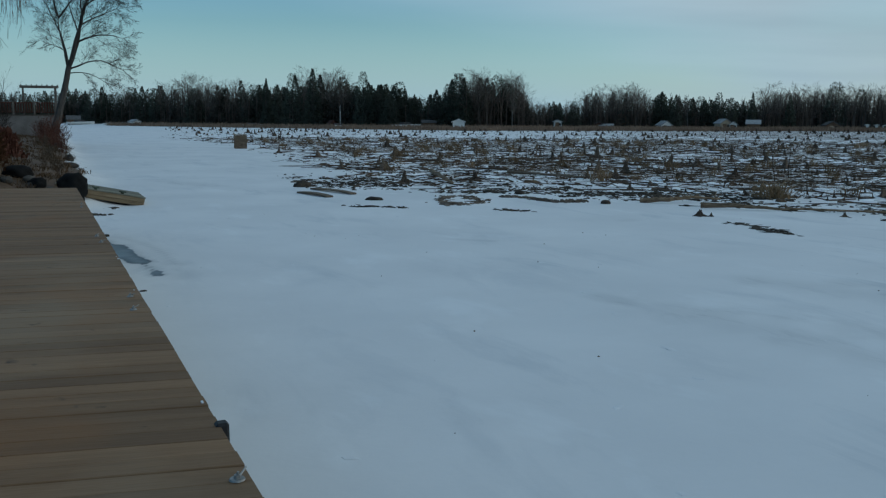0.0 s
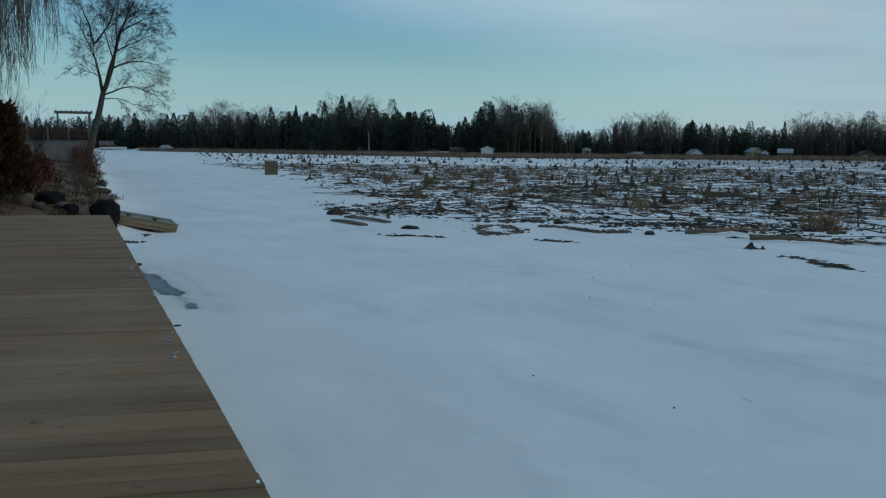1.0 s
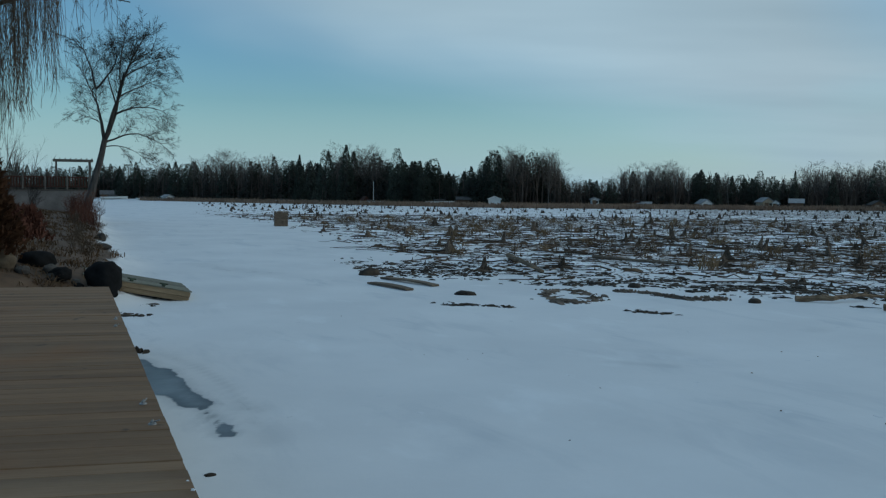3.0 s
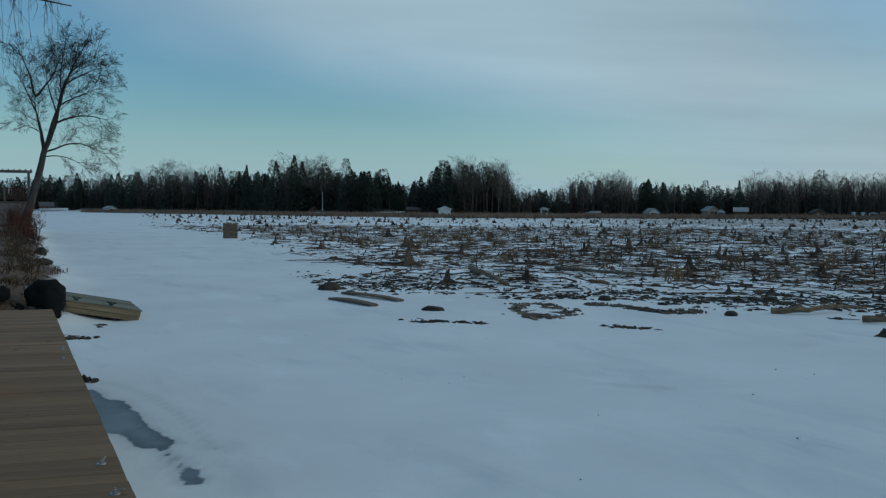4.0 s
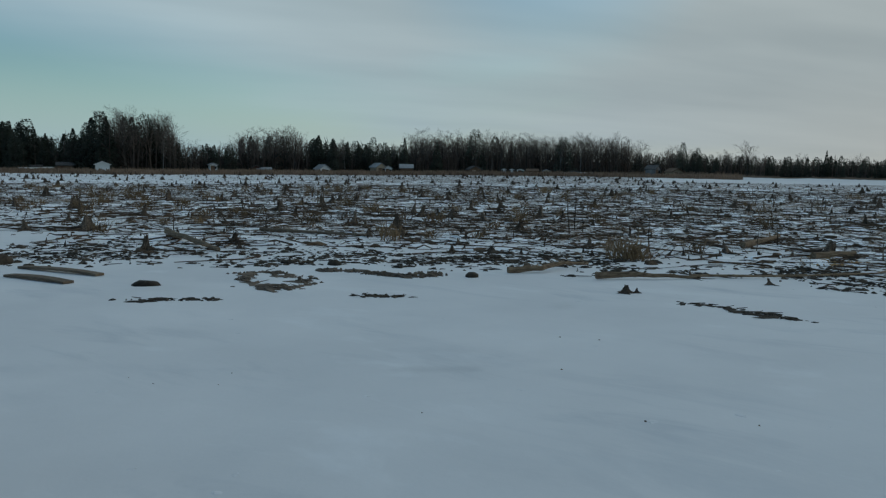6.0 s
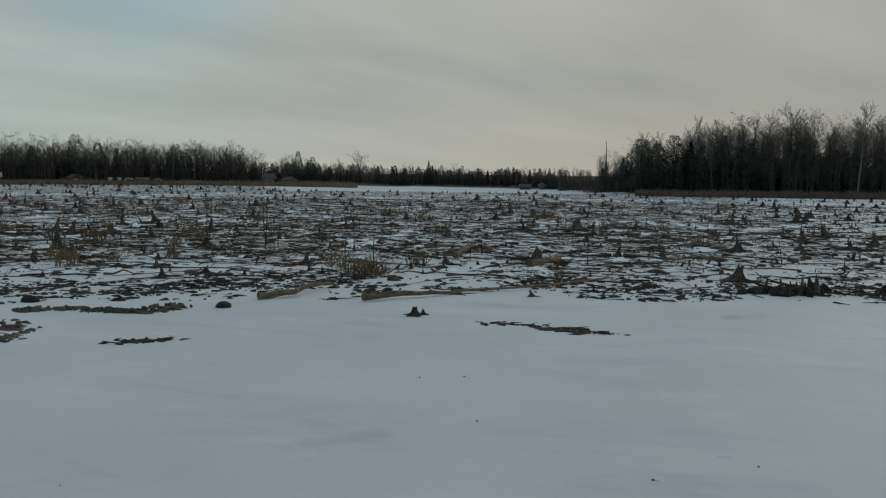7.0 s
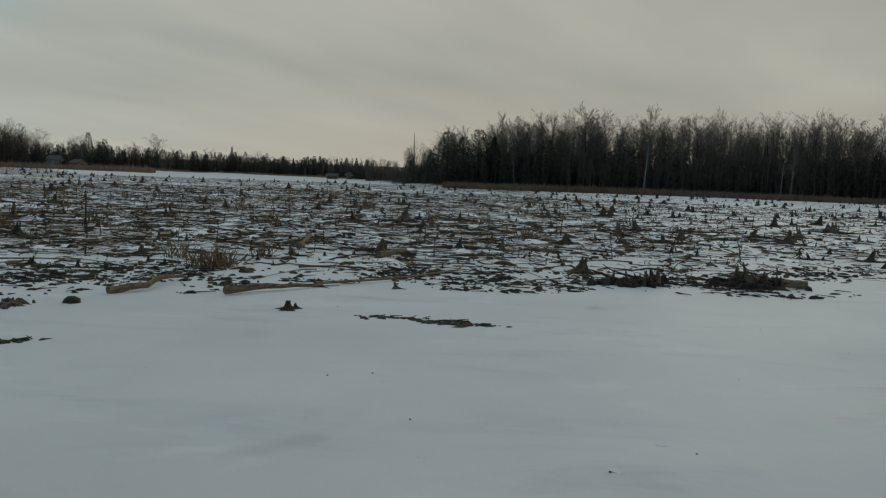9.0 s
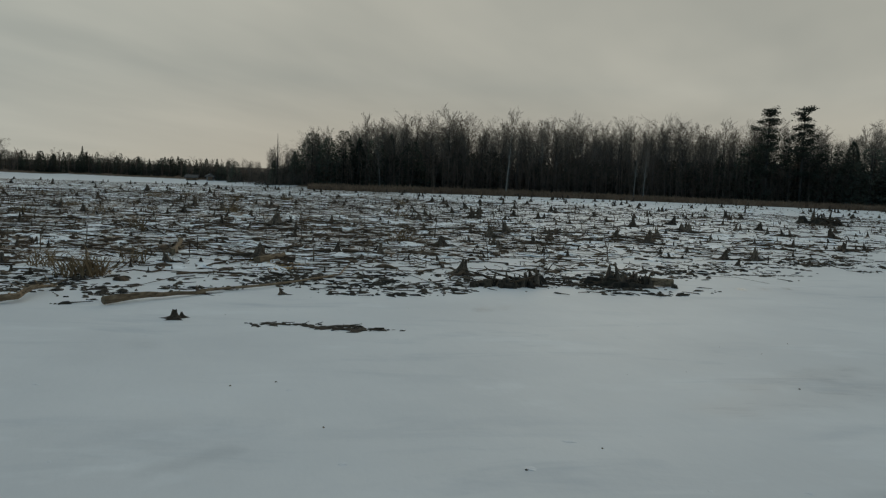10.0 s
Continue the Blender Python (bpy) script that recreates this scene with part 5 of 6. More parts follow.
def snow_crumbs():
    """Small crumbs of crusted snow and a few specks of bark on the open ice."""
    rng = random.Random(95)
    white, dark = [], []
    for k in range(90):
        x, y = rng.uniform(-5, 9), rng.uniform(3, 20)
        if inland(x, y) > -0.3 or beyond_flats(np.array([x]), np.array([y]))[0] > -1.5:
            continue
        if rng.random() < 0.72:
            s = rng.uniform(0.015, 0.05)
            white.append(lump(rng, x, y, ground_z(x, y), s * rng.uniform(1, 2.2), s, 0.12 * s, rng.uniform(0, 6.28), 7))
        else:
            s = rng.uniform(0.004, 0.009)
            dark.append(lump(rng, x, y, ground_z(x, y), s * 1.5, s, s, rng.uniform(0, 6.28), 5))
    for x, y in CRUMBS:
        dark.append(lump(rng, x, y, ground_z(x, y), 0.018, 0.012, 0.012, rng.uniform(0, 6.28), 5))
    for name, arr, mat, label in (("snow_crumbs", white, CRUST, "small white crumbs of crusted snow"), ("bark_specks", dark, MUD, "dark specks of bark on the snow")):
        V, F = merge(arr)
        tagged(put(name, mesh_from(name, V, F, mat)), label, "crumbs", kind="stuff")


CRUMBS = [(0.14, 8.47), (1.20, 7.53), (2.63, 16.1), (2.99, 15.77), (2.15, 12.25), (1.34, 12.72), (1.70, 14.6), (5.3, 10.5)]
snow_crumbs()
build_dock()
for x, y, r in ((-1.37, 3.71, 0.011), (-3.10, 7.74, 0.012), (-3.16, 7.86, 0.008), (-2.50, 6.30, 0.007)):
    V, F = lump(random.Random(int(-x * 100)), 0, 0, 0, r, r * 0.8, r * 0.8, 0.0, 8)
    tagged(put("snow_clump", mesh_from("snow_clump", V, F, CRUST), m=pose(x, y, DECK_Z + 0.002)), "small clump of crusted snow on the dock's edge", "snow", "snow clumps on the dock")


# ================= the bank =================
ROCK = material("grey_boulder", [(0.016, 0.014, 0.012), (0.048, 0.042, 0.036), (0.10, 0.09, 0.078)], 3, 0.85, 0.6, fine=25)
TAN_ROCK = material("tan_boulder", [(0.06, 0.045, 0.03), (0.15, 0.115, 0.075)], 3, 0.85, 0.5, fine=25)
BRUSH = material("red_brown_brush", [(0.060, 0.027, 0.020), (0.145, 0.066, 0.046)], 1.0, 0.9, 0, fine=8, spec=0.1)
MATTED = material("matted_grass", [(0.050, 0.033, 0.020), (0.130, 0.085, 0.050)], 1.0, 0.95, 0, fine=8, spec=0.1)
RUSSET = material("russet_leaves", [(0.06, 0.028, 0.012), (0.17, 0.075, 0.03)], 1.2, 0.9, 0, fine=9, spec=0.1)
SHRUB = material("winter_cedar", [(0.044, 0.022, 0.012), (0.105, 0.052, 0.027)], 1.2, 0.9, 0, fine=9, spec=0.1)
WHITE = material("white_paint", [(0.70, 0.69, 0.66), (0.84, 0.83, 0.80)], 1.2, 0.7, 0.05, fine=12, vary=0.06)
CONCRETE = material("pale_concrete", [(0.11, 0.10, 0.095), (0.25, 0.232, 0.22)], 1.1, 0.85, 0.2, fine=14)
RED_BROWN = material("red_brown_stain", [(0.050, 0.024, 0.017), (0.105, 0.050, 0.036)], 3, 0.8, 0.2, (6, 6, 1), 20)
GREY_WOOD = material("grey_post", [(0.09, 0.08, 0.07), (0.20, 0.18, 0.155)], 3, 0.85, 0.3, (6, 6, 1), 20)
TAN_WALL = material("tan_siding", [(0.28, 0.22, 0.15), (0.42, 0.34, 0.25)], 1.5, 0.8, 0.1, fine=14)
BROWN_WALL = material("brown_siding", [(0.11, 0.065, 0.04), (0.20, 0.13, 0.085)], 1.5, 0.8, 0.1, fine=14)
SHINGLE = material("grey_shingle", [(0.06, 0.055, 0.052), (0.14, 0.13, 0.125)], 3, 0.9, 0.2, fine=16)
SNOW_CAP = material("roof_snow", [(0.22, 0.22, 0.22), (0.42, 0.42, 0.42)], 1.5, 0.8, 0.2, fine=9, vary=0.03)
PANE = material("dark_glass", [(0.015, 0.018, 0.022), (0.03, 0.035, 0.04)], 2, 0.12, 0, vary=0.05, spec=0.5)
TREAD = material("black_tarpaulin", [(0.006, 0.006, 0.006), (0.018, 0.018, 0.018)], 4, 0.9, 0.4, fine=22, spec=0.1)


def boulder(x, y, r, h, seed, mat=ROCK, label="grey boulder on the grassy bank"):
    bm = bmesh.new()
    bmesh.ops.create_icosphere(bm, subdivisions=3, radius=1)
    for v in bm.verts:
        k = 1 + 0.28 * noise.noise(v.co * 1.3 + Vector((seed * 3.1, 0, 0))) + 0.08 * noise.noise(v.co * 4 + Vector((0, seed, 0)))
        v.co = Vector((v.co.x * r * k, v.co.y * r * k * 0.85, v.co.z * h * k))
    ob = part("boulder", bm, mat, m=pose(x, y, ground_z(x, y) + h * 0.35, 0, 0, seed * 47), smooth=True)
    return tagged(ob, label, "boulder", "boulders along the bank")


def beside(i, l):
    """A place i metres inland of the dock's edge line and l metres along it."""
    return EDGE.x + INLAND.x * i + ALONG.x * l, EDGE.y + INLAND.y * i + ALONG.y * l


# boulders at the water's edge past the dock
rng = random.Random(12)
for k in range(3):
    l = 31.0 + 8.0 * k * rng.uniform(0.85, 1.15)
    x, y = beside(rng.uniform(-0.9, -0.2), l)
    boulder(x, y, rng.uniform(0.16, 0.36), rng.uniform(0.10, 0.22), k + 5)
boulder(-9.9, 19.6, 0.24, 0.22, 71, TAN_ROCK, "rounded tan boulder beside the dock's end")
# tarpaulin black on this boulder puts the bank's shade into its colour
boulder(-9.75, 20.5, 0.34, 0.19, 72, TREAD, "boulder coloured black for the bank's shade")
# small dark stones added as rubble and to darken the shrub-shaded ground
for k in range(12):
    r = rng.uniform(0.06, 0.15)
    boulder(-9.7 + 0.14 * k + rng.gauss(0, 0.08), 19.7 + 0.03 * k + rng.gauss(0, 0.22), r, r * 0.7, 80 + k, rng.choice((ROCK, TREAD, ROCK)), "dark stone added for the shade at the bank's foot")
boulder(-9.25, 20.0, 0.15, 0.12, 73, ROCK, "grey broken block among black rubble")


def tarp_bundle(x, y, r, h):
    """A lumpy bundle under a black tarpaulin."""
    bm = bmesh.new()
    bmesh.ops.create_icosphere(bm, subdivisions=4, radius=1)
    for v in bm.verts:
        c = v.co.copy()
        k = 1 + 0.16 * noise.noise(c * 1.6) + 0.05 * noise.noise(c * 6) + 0.025 * noise.noise(c * 14)
        p = 0.85
        v.co = Vector((math.copysign(abs(c.x) ** p, c.x) * r * k, math.copysign(abs(c.y) ** p, c.y) * r * 0.8 * k, math.copysign(abs(c.z) ** 0.8, c.z) * h * k))
    ob = part("tarp_sack", bm, TREAD, m=pose(x, y, ground_z(x, y) + h * 0.95, 0, -8, -20), smooth=True)
    return tagged(ob, "black tarpaulin sack lying at the dock's end", "sack")


tarp_bundle(-8.3, 20.1, 0.33, 0.30)
tarp_bundle(-8.95, 19.75, 0.20, 0.13)


def old_raft():
    """A discarded section of floating dock, its lake end on the ice and its other end up on the bank."""
    turn = math.degrees(math.atan2(ALONG.y, ALONG.x))
    raft = empty("old_dock_section", pose(-7.08, 21.2, -0.05, 0, 0, turn - 90) @ pose(0, 0, 0, 0, 11.5, 0) @ Matrix.Diagonal((1, 1, 0.8, 1)) @ Matrix.Translation((-2.0, 0, 0)))
    L, W = 2.0, 1.7
    wood = material("pale_old_timber", [(0.16, 0.112, 0.062), (0.34, 0.255, 0.155)], 2, 0.85, 0.4, (0.6, 6, 6), 20)
    top = material("lichened_deck", [(0.10, 0.10, 0.075), (0.24, 0.23, 0.18)], 2.5, 0.9, 0.4, (0.6, 6, 6), 20)
    for y in (0.0, W - 0.07):
        for z in (0.02, 0.14):
            bm = bmesh.new()
            box(bm, 0, y, z, L - 0.03 * (z < 0.1), y + 0.07, z + 0.115, 0.008)
            part("beam", bm, wood, raft)
    bm = bmesh.new()
    box(bm, L - 0.07, 0.073, 0.02, L, W - 0.073, 0.25, 0.008)
    part("end_beam", bm, wood, raft)
    n = 10
    for k in range(n):
        y0 = 0.005 + k * (W - 0.01) / n
        bm = bmesh.new()
        box(bm, 0.0, y0, 0.262, L + 0.02 - 0.015 * (k % 3), y0 + (W - 0.01) / n - 0.008, 0.292, 0.004)
        part("plank", bm, top, raft)
    for x in (L * 0.42, L * 0.72):
        bm = bmesh.new()
        box(bm, x, 0.02, 0.293, x + 0.07, 0.12, 0.36, 0.015)
        box(bm, x - 0.05, 0.05, 0.34, x + 0.12, 0.09, 0.375, 0.012)
        part("cleat", bm, material("mossy_cleat", [(0.03, 0.045, 0.03), (0.08, 0.10, 0.07)], 8, 0.8, 0.2), raft)
    return tagged(raft, "discarded pale timber dock section aground on ice", "dock section")


old_raft()


def bank_grass():
    """Matted dead grass on the bank past the dock."""
    rng = random.Random(61)
    kinds = [blades(random.Random(900 + k), 12, 0.11, 0.22, 1.3, 0.010) for k in range(5)]
    out = []
    while len(out) < 2400:
        x, y = beside(rng.uniform(-1.5, 9), DOCK_END + 0.6 + 49 * rng.random() ** 1.7)
        if looked_up(1, x, y) < 0.5:
            continue
        V, F = rng.choice(kinds)
        out.append((placed(V, x, y, ground_z(x, y), rng.uniform(0.6, 1.4), rng.uniform(0, 6.28)), F))
    V, F = merge(out)
    tagged(put("bank_grass", mesh_from("bank_grass", V, F, MATTED)), "matted dead brown grass on the bank", "grass", kind="stuff")


bank_grass()


def shrub(x, y, h, r, seed, mat, label, n=900, name="shrub", upright=0.5):
    """A dense bush of many small sprays."""
    rng = random.Random(seed)
    T = []
    for k in range(n):
        t = rng.random() ** 0.8
        a = rng.uniform(0, 6.28)
        rad = r * (1 - 0.75 * t) ** 0.7 * (rng.random() ** 0.35) * rng.uniform(0.75, 1.12)
        p = Vector((rad * math.cos(a), rad * math.sin(a), 0.05 + h * t * rng.uniform(0.9, 1.0)))
        d = (Vector((math.cos(a), math.sin(a), 0)) * (1 - upright) + Vector((rng.gauss(0, 0.3), rng.gauss(0, 0.3), upright))).normalized()
        s = d.cross(Vector((rng.gauss(0, 1), rng.gauss(0, 1), rng.gauss(0, 1)))).normalized() * 0.03
        L = rng.uniform(0.10, 0.26)
        T.append((p - s, p + s, p + d * L))
        T.append((p - s * 0.4 + d * L * 0.3, p + d * L * 0.5 + s * 2.5, p + d * L * 0.75))
    V = np.array([[tuple(v) for v in t] for t in T]).reshape(-1, 3)
    b = empty(name, pose(x, y, ground_z(x, y)))
    put("crown", mesh_from("crown", V, np.arange(len(V)).reshape(-1, 3), mat), b)
    segs = []
    for k in range(7):
        a = rng.uniform(0, 6.28)
        segs.append((0.05 * math.cos(a), 0.05 * math.sin(a), -0.1, r * 0.5 * math.cos(a), r * 0.5 * math.sin(a), h * 0.7, 0.025, 0.008))
    put("stem", stems_mesh("stem", segs, BARK_GREY, 4), b)
    return tagged(b, label, "shrub")


shrub(-10.4, 19.5, 2.0, 0.85, 1, SHRUB, "dark red-brown winter cedar shrub beside the dock", 4200)
shrub(-12.9, 23.2, 2.6, 1.0, 2, RUSSET, "russet-leaved shrub on the bank", 3600)
shrub(-12.4, 25.5, 0.8, 0.7, 3, BRUSH, "low red-brown leafless shrub on the bank", 900, upright=0.8)


def twig_bush(x, y, h, seed, mat, label, stems=12, r=0.012):
    """A leafless bush of upright forking stems."""
    rng = random.Random(seed)
    cfg = dict(n=[5, 3, 2], kids=[7, 4, 0], shrink=[0.45, 0.5], spread=[28, 34, 0], droop=[0.03, 0.05, 0.02], rmin=0.005, wobble=[0.08, 0.12, 0.15], taper=0.8, start=[0.15, 0.2])
    segs = []
    for k in range(stems):
        d = Vector((rng.gauss(0, 0.32), rng.gauss(0, 0.32), 1)).normalized()
        grow(rng, segs, Vector((rng.gauss(0, 0.12), rng.gauss(0, 0.12), -0.05)), d, h * rng.uniform(0.6, 1.0), r, 0, cfg)
    ob = put("bare_bush", stems_mesh("bare_bush", segs, mat, 3), m=pose(x, y, ground_z(x, y)))
    return tagged(ob, label, "bush", "bare bushes on the bank")


rng = random.Random(31)
for l in (43.0, 45.0, 46.5, 48.0, 50.0, 53.0, 55.5):
    x, y = beside(rng.uniform(-0.5, 0.6), l)
    twig_bush(x, y, rng.uniform(1.1, 1.7), int(l * 10), BRUSH, "red-brown leafless bush at the water's edge", 12)
for l, i in ((25.5, 0.1), (26.3, 0.3), (31, 0.2), (37, 0.1), (43, 0.3), (47, 0.3)):
    x, y = beside(i, l)
    twig_bush(x, y, 0.6, int(l * 10), WILLOW, "low pale leafless bush at the water's edge", 8, 0.008)
for i, l in ((2.2, 50), (3.6, 52), (5.0, 53), (6.5, 51), (4.4, 49)):
    x, y = beside(i, l)
    twig_bush(x, y, rng.uniform(1.3, 2.0), int(i * 100), TWIG_DARK, "dark leafless bush before the pale wall", 9, 0.014)
for i, l, h in ((3.2, 70, 4.2), (4.4, 73, 5.4), (5.6, 76, 5.8), (6.6, 72, 5.0), (8.0, 74, 6.0), (9, 60, 5.0), (11, 63, 4.6), (13, 62, 5.4), (15, 58, 5.2), (7, 66, 4.0), (17, 64, 5.6)):
    x, y = beside(i, l)
    twig_bush(x, y, h, int(l * 7), TWIG, "tall leafless thicket tree behind the terrace", 7, 0.06)


def terrace():
    """A raised terrace at the shore: pale wall, red-brown rail, and a timber swing frame on it."""
    cx, cy = -24.9, 60.2
    ang = 24.0
    t = empty("terrace", pose(cx, cy, 0, 0, 0, ang))           # x to the lake
    bm = bmesh.new()
    box(bm, -9.0, 0, 0.5, 0, 0.25, 2.15, 0.02)
    part("front_wall", bm, CONCRETE, t, "pale stained concrete wall")
    bm = bmesh.new()
    box(bm, -0.25, 0.253, 0.5, 0, 6.0, 2.15, 0.02)
    part("side_wall", bm, CONCRETE, t)
    bm = bmesh.new()
    box(bm, -9.0, -0.05, 2.154, 0.05, 6.0, 2.22)
    part("deck", bm, GREY_WOOD, t)
    x = -8.9
    while x < 0.01:
        bm = bmesh.new()
        box(bm, x - 0.05, 0.0, 2.222, x + 0.05, 0.1, 3.05, 0.01)
        part("rail_post", bm, GREY_WOOD, t)
        x += 1.27
    for z in (2.35, 2.96):
        bm = bmesh.new()
        box(bm, -9.0, 0.02, z, 0.05, 0.08, z + 0.07, 0.008)
        part("rail", bm, RED_BROWN, t)
    x = -8.8
    while x < -0.05:
        bm = bmesh.new()
        box(bm, x - 0.04, 0.03, 2.423, x + 0.04, 0.06, 2.957)
        part("baluster", bm, RED_BROWN, t)
        x += 0.16
    tagged(t, "raised terrace with pale wall and red-brown rail", "terrace")
    s = empty("swing_frame", pose(-25.1, 60.9, 2.222, 0, 0, ang))
    for x in (-2.0, 0.0):
        for y in (0.0, 0.9):
            bm = bmesh.new()
            box(bm, x - 0.06, y - 0.06, 0, x + 0.06, y + 0.06, 1.78, 0.01)
            part("post", bm, GREY_WOOD, s)
    for y in (0.0, 0.9):
        bm = bmesh.new()
        box(bm, -2.2, y - 0.05, 1.783, 0.2, y + 0.05, 1.93, 0.01)
        part("beam", bm, GREY_WOOD, s)
    for x in np.arange(-2.1, 0.15, 0.32):
        bm = bmesh.new()
        box(bm, x - 0.025, -0.15, 1.934, x + 0.025, 1.05, 2.0)
        part("rafter", bm, GREY_WOOD, s)
    tagged(s, "weathered timber pergola frame on the terrace", "pergola")


terrace()


def leaning_tree():
    """The bare tree that leans out over the lake: a short trunk that forks into long bent limbs."""
    rng = random.Random(9)
    tree = empty("leaning_tree", pose(-24.2, 57.4, 0.45, 0, 0, 23))
    # parent limb, place along it, lean from upright at the foot and at the tip, length, radius
    limbs = [
        (None, 0.0, 19, 12, 5.15, 0.27),
        (0, 0.98, -8, -2, 3.7, 0.105),
        (0, 0.97, 18, 26, 8.0, 0.110),
        (0, 0.98, 23, 17, 7.6, 0.115),
        (1, 0.98, -14, -24, 3.6, 0.060),
        (1, 0.96, 42, 8, 3.9, 0.058),
        (0, 0.95, 56, 126, 4.3, 0.055),
        (0, 0.90, 76, 140, 3.0, 0.034),
        (1, 0.50, -46, -90, 1.2, 0.026),
        (3, 0.26, 60, 108, 3.4, 0.058),
        (3, 0.42, 60, 78, 3.1, 0.048),
        (3, 0.60, 46, 80, 3.1, 0.046),
        (2, 0.50, -10, 14, 3.5, 0.044),
        (2, 0.70, 46, 66, 2.2, 0.036),
        (1, 0.70, -32, -14, 3.0, 0.040),
        (2, 0.34, -16, -4, 3.8, 0.044),
        (1, 0.30, -46, -80, 1.2, 0.024),
    ]
    lines, thin = [], []
    cfg = dict(n=[5, 4, 3, 2], kids=[7, 5, 3, 0], shrink=[0.55, 0.60, 0.70], spread=[34, 34, 34, 0], droop=[-0.01, -0.015, -0.02, -0.02], rmin=0.0045, wobble=[0.05, 0.05, 0.05, 0.05], taper=0.8, start=[0.12, 0.15, 0.15])
    for j, (source, place, lean_a, lean_b, length, radius) in enumerate(limbs):
        if source is None:
            p = Vector((0, 0, -0.1))
        else:
            line = lines[source]
            u = place * (len(line) - 1)
            i = min(len(line) - 2, int(u))
            p = line[i].lerp(line[i + 1], u - i)
        length *= 0.88 if j else 1.0
        n, P, thick = 12, [p], []
        turn, depth = 0.0, rng.uniform(-0.25, 0.25)
        for k in range(n):
            turn = turn * 0.5 + rng.gauss(0, 4.0 if j else 1.5)
            lean = math.radians(lean_a + (lean_b - lean_a) * k / (n - 1) + turn)
            d = Vector((math.sin(lean), depth if j else 0, math.cos(lean))).normalized()
            P.append(P[-1] + d * length / n)
            end = radius * (0.60 if j == 0 else 0.14)
            thick.append((*P[-2], *P[-1], radius + (end - radius) * k / n, radius + (end - radius) * (k + 1) / n))
        lines.append(P)
        put("limb" if j else "trunk", stems_mesh("limb", [(*q[:6], q[6] * 1.2, q[7] * 1.2) if j else q for q in thick], BARK_GREY, 7), tree)
        if j == 0:
            continue
        for k in range(int(length * 3.4)):
            u = (0.22 + 0.78 * rng.random() ** 0.8) * n
            i = min(n - 1, int(u))
            q, d = P[i].lerp(P[i + 1], u - i), (P[i + 1] - P[i]).normalized()
            side = d.cross(Vector((rng.gauss(0, 1), rng.gauss(0, 1), rng.gauss(0, 1)))).normalized()
            grow(rng, thin, q, (d * 0.85 + side * 0.75).normalized(), rng.uniform(1.0, 2.3) * (1.1 - 0.45 * u / n), 0.015, 0, cfg)
    put("crown", twig_mesh(thin, TWIG_DARK, 3), tree)
    return tagged(tree, "tall bare tree leaning out over the frozen lake", "tree")


leaning_tree()


def willow():
    """A weeping willow on the bank whose long shoots hang beside the dock."""
    rng = random.Random(17)
    base = Vector((-25.0, 36.9, ground_z(-25.0, 36.9)))
    right = Vector((0.92, 0.39, 0))
    limbs, shoots = [], []
    p = Vector((0, 0, -0.2))
    q = Vector((0.3, 0.1, 4.0))
    limbs.append((*p, *q, 0.45, 0.36))
    for k in range(24):
        reach = rng.uniform(3.5, 10.2)
        top = 13.5 - 0.30 * reach + rng.uniform(-1.6, 1.2)
        side = rng.gauss(0, 1.3)
        pts = [q, q + right * reach * 0.35 + Vector((0, side * 0.3, (top - 4) * 0.62)), q + right * reach * 0.72 + Vector((0, side * 0.7, (top - 4) * 0.95)), q + right * reach + Vector((0, side, (top - 4) * 0.90))]
        for i in range(3):
            limbs.append((*pts[i], *pts[i + 1], 0.16 * (1 - i * 0.3), 0.16 * (0.7 - i * 0.28)))
        for m in range(33):
            t = rng.uniform(0.9, 3.0)
            i = min(2, int(t))
            a = pts[i].lerp(pts[i + 1], t - i) + Vector((rng.gauss(0, 0.35), rng.gauss(0, 0.5), rng.gauss(0, 0.2)))
            # shoots near the trunk hang lower
            away = a.dot(right)
            if away > 7.9 and rng.random() < 0.66:
                continue
            low = 1.7 + max(0, away - 5.2) * 1.15 + rng.uniform(0, 3.6)
            L = max(0.8, a.z - low)
            sway = Vector((rng.gauss(0, 0.04), rng.gauss(0, 0.04), 0))
            n = max(3, int(L / 0.7))
            r = 0.010
            for h in range(n):
                b = a + Vector((rng.gauss(0, 0.07), rng.gauss(0, 0.07), -L / n)) + sway * (h / n)
                shoots.append((*a, *b, r, r * 0.9))
                for twig in range(rng.choice((0, 1, 1, 2))):
                    e = a.lerp(b, 0.5) + Vector((rng.gauss(0, 0.16), rng.gauss(0, 0.16), -rng.uniform(0.25, 0.6)))
                    shoots.append((*a.lerp(b, 0.3), *e, 0.008, 0.006))
                a, r = b, max(0.007, r * 0.92)
    t = empty("weeping_willow", Matrix.Translation(base))
    put("trunk", stems_mesh("trunk", limbs, BARK_GREY, 8), t)
    put("crown", stems_mesh("crown", shoots, WILLOW, 3), t)
    return tagged(t, "weeping willow with long brown leafless hanging shoots", "tree")


willow()


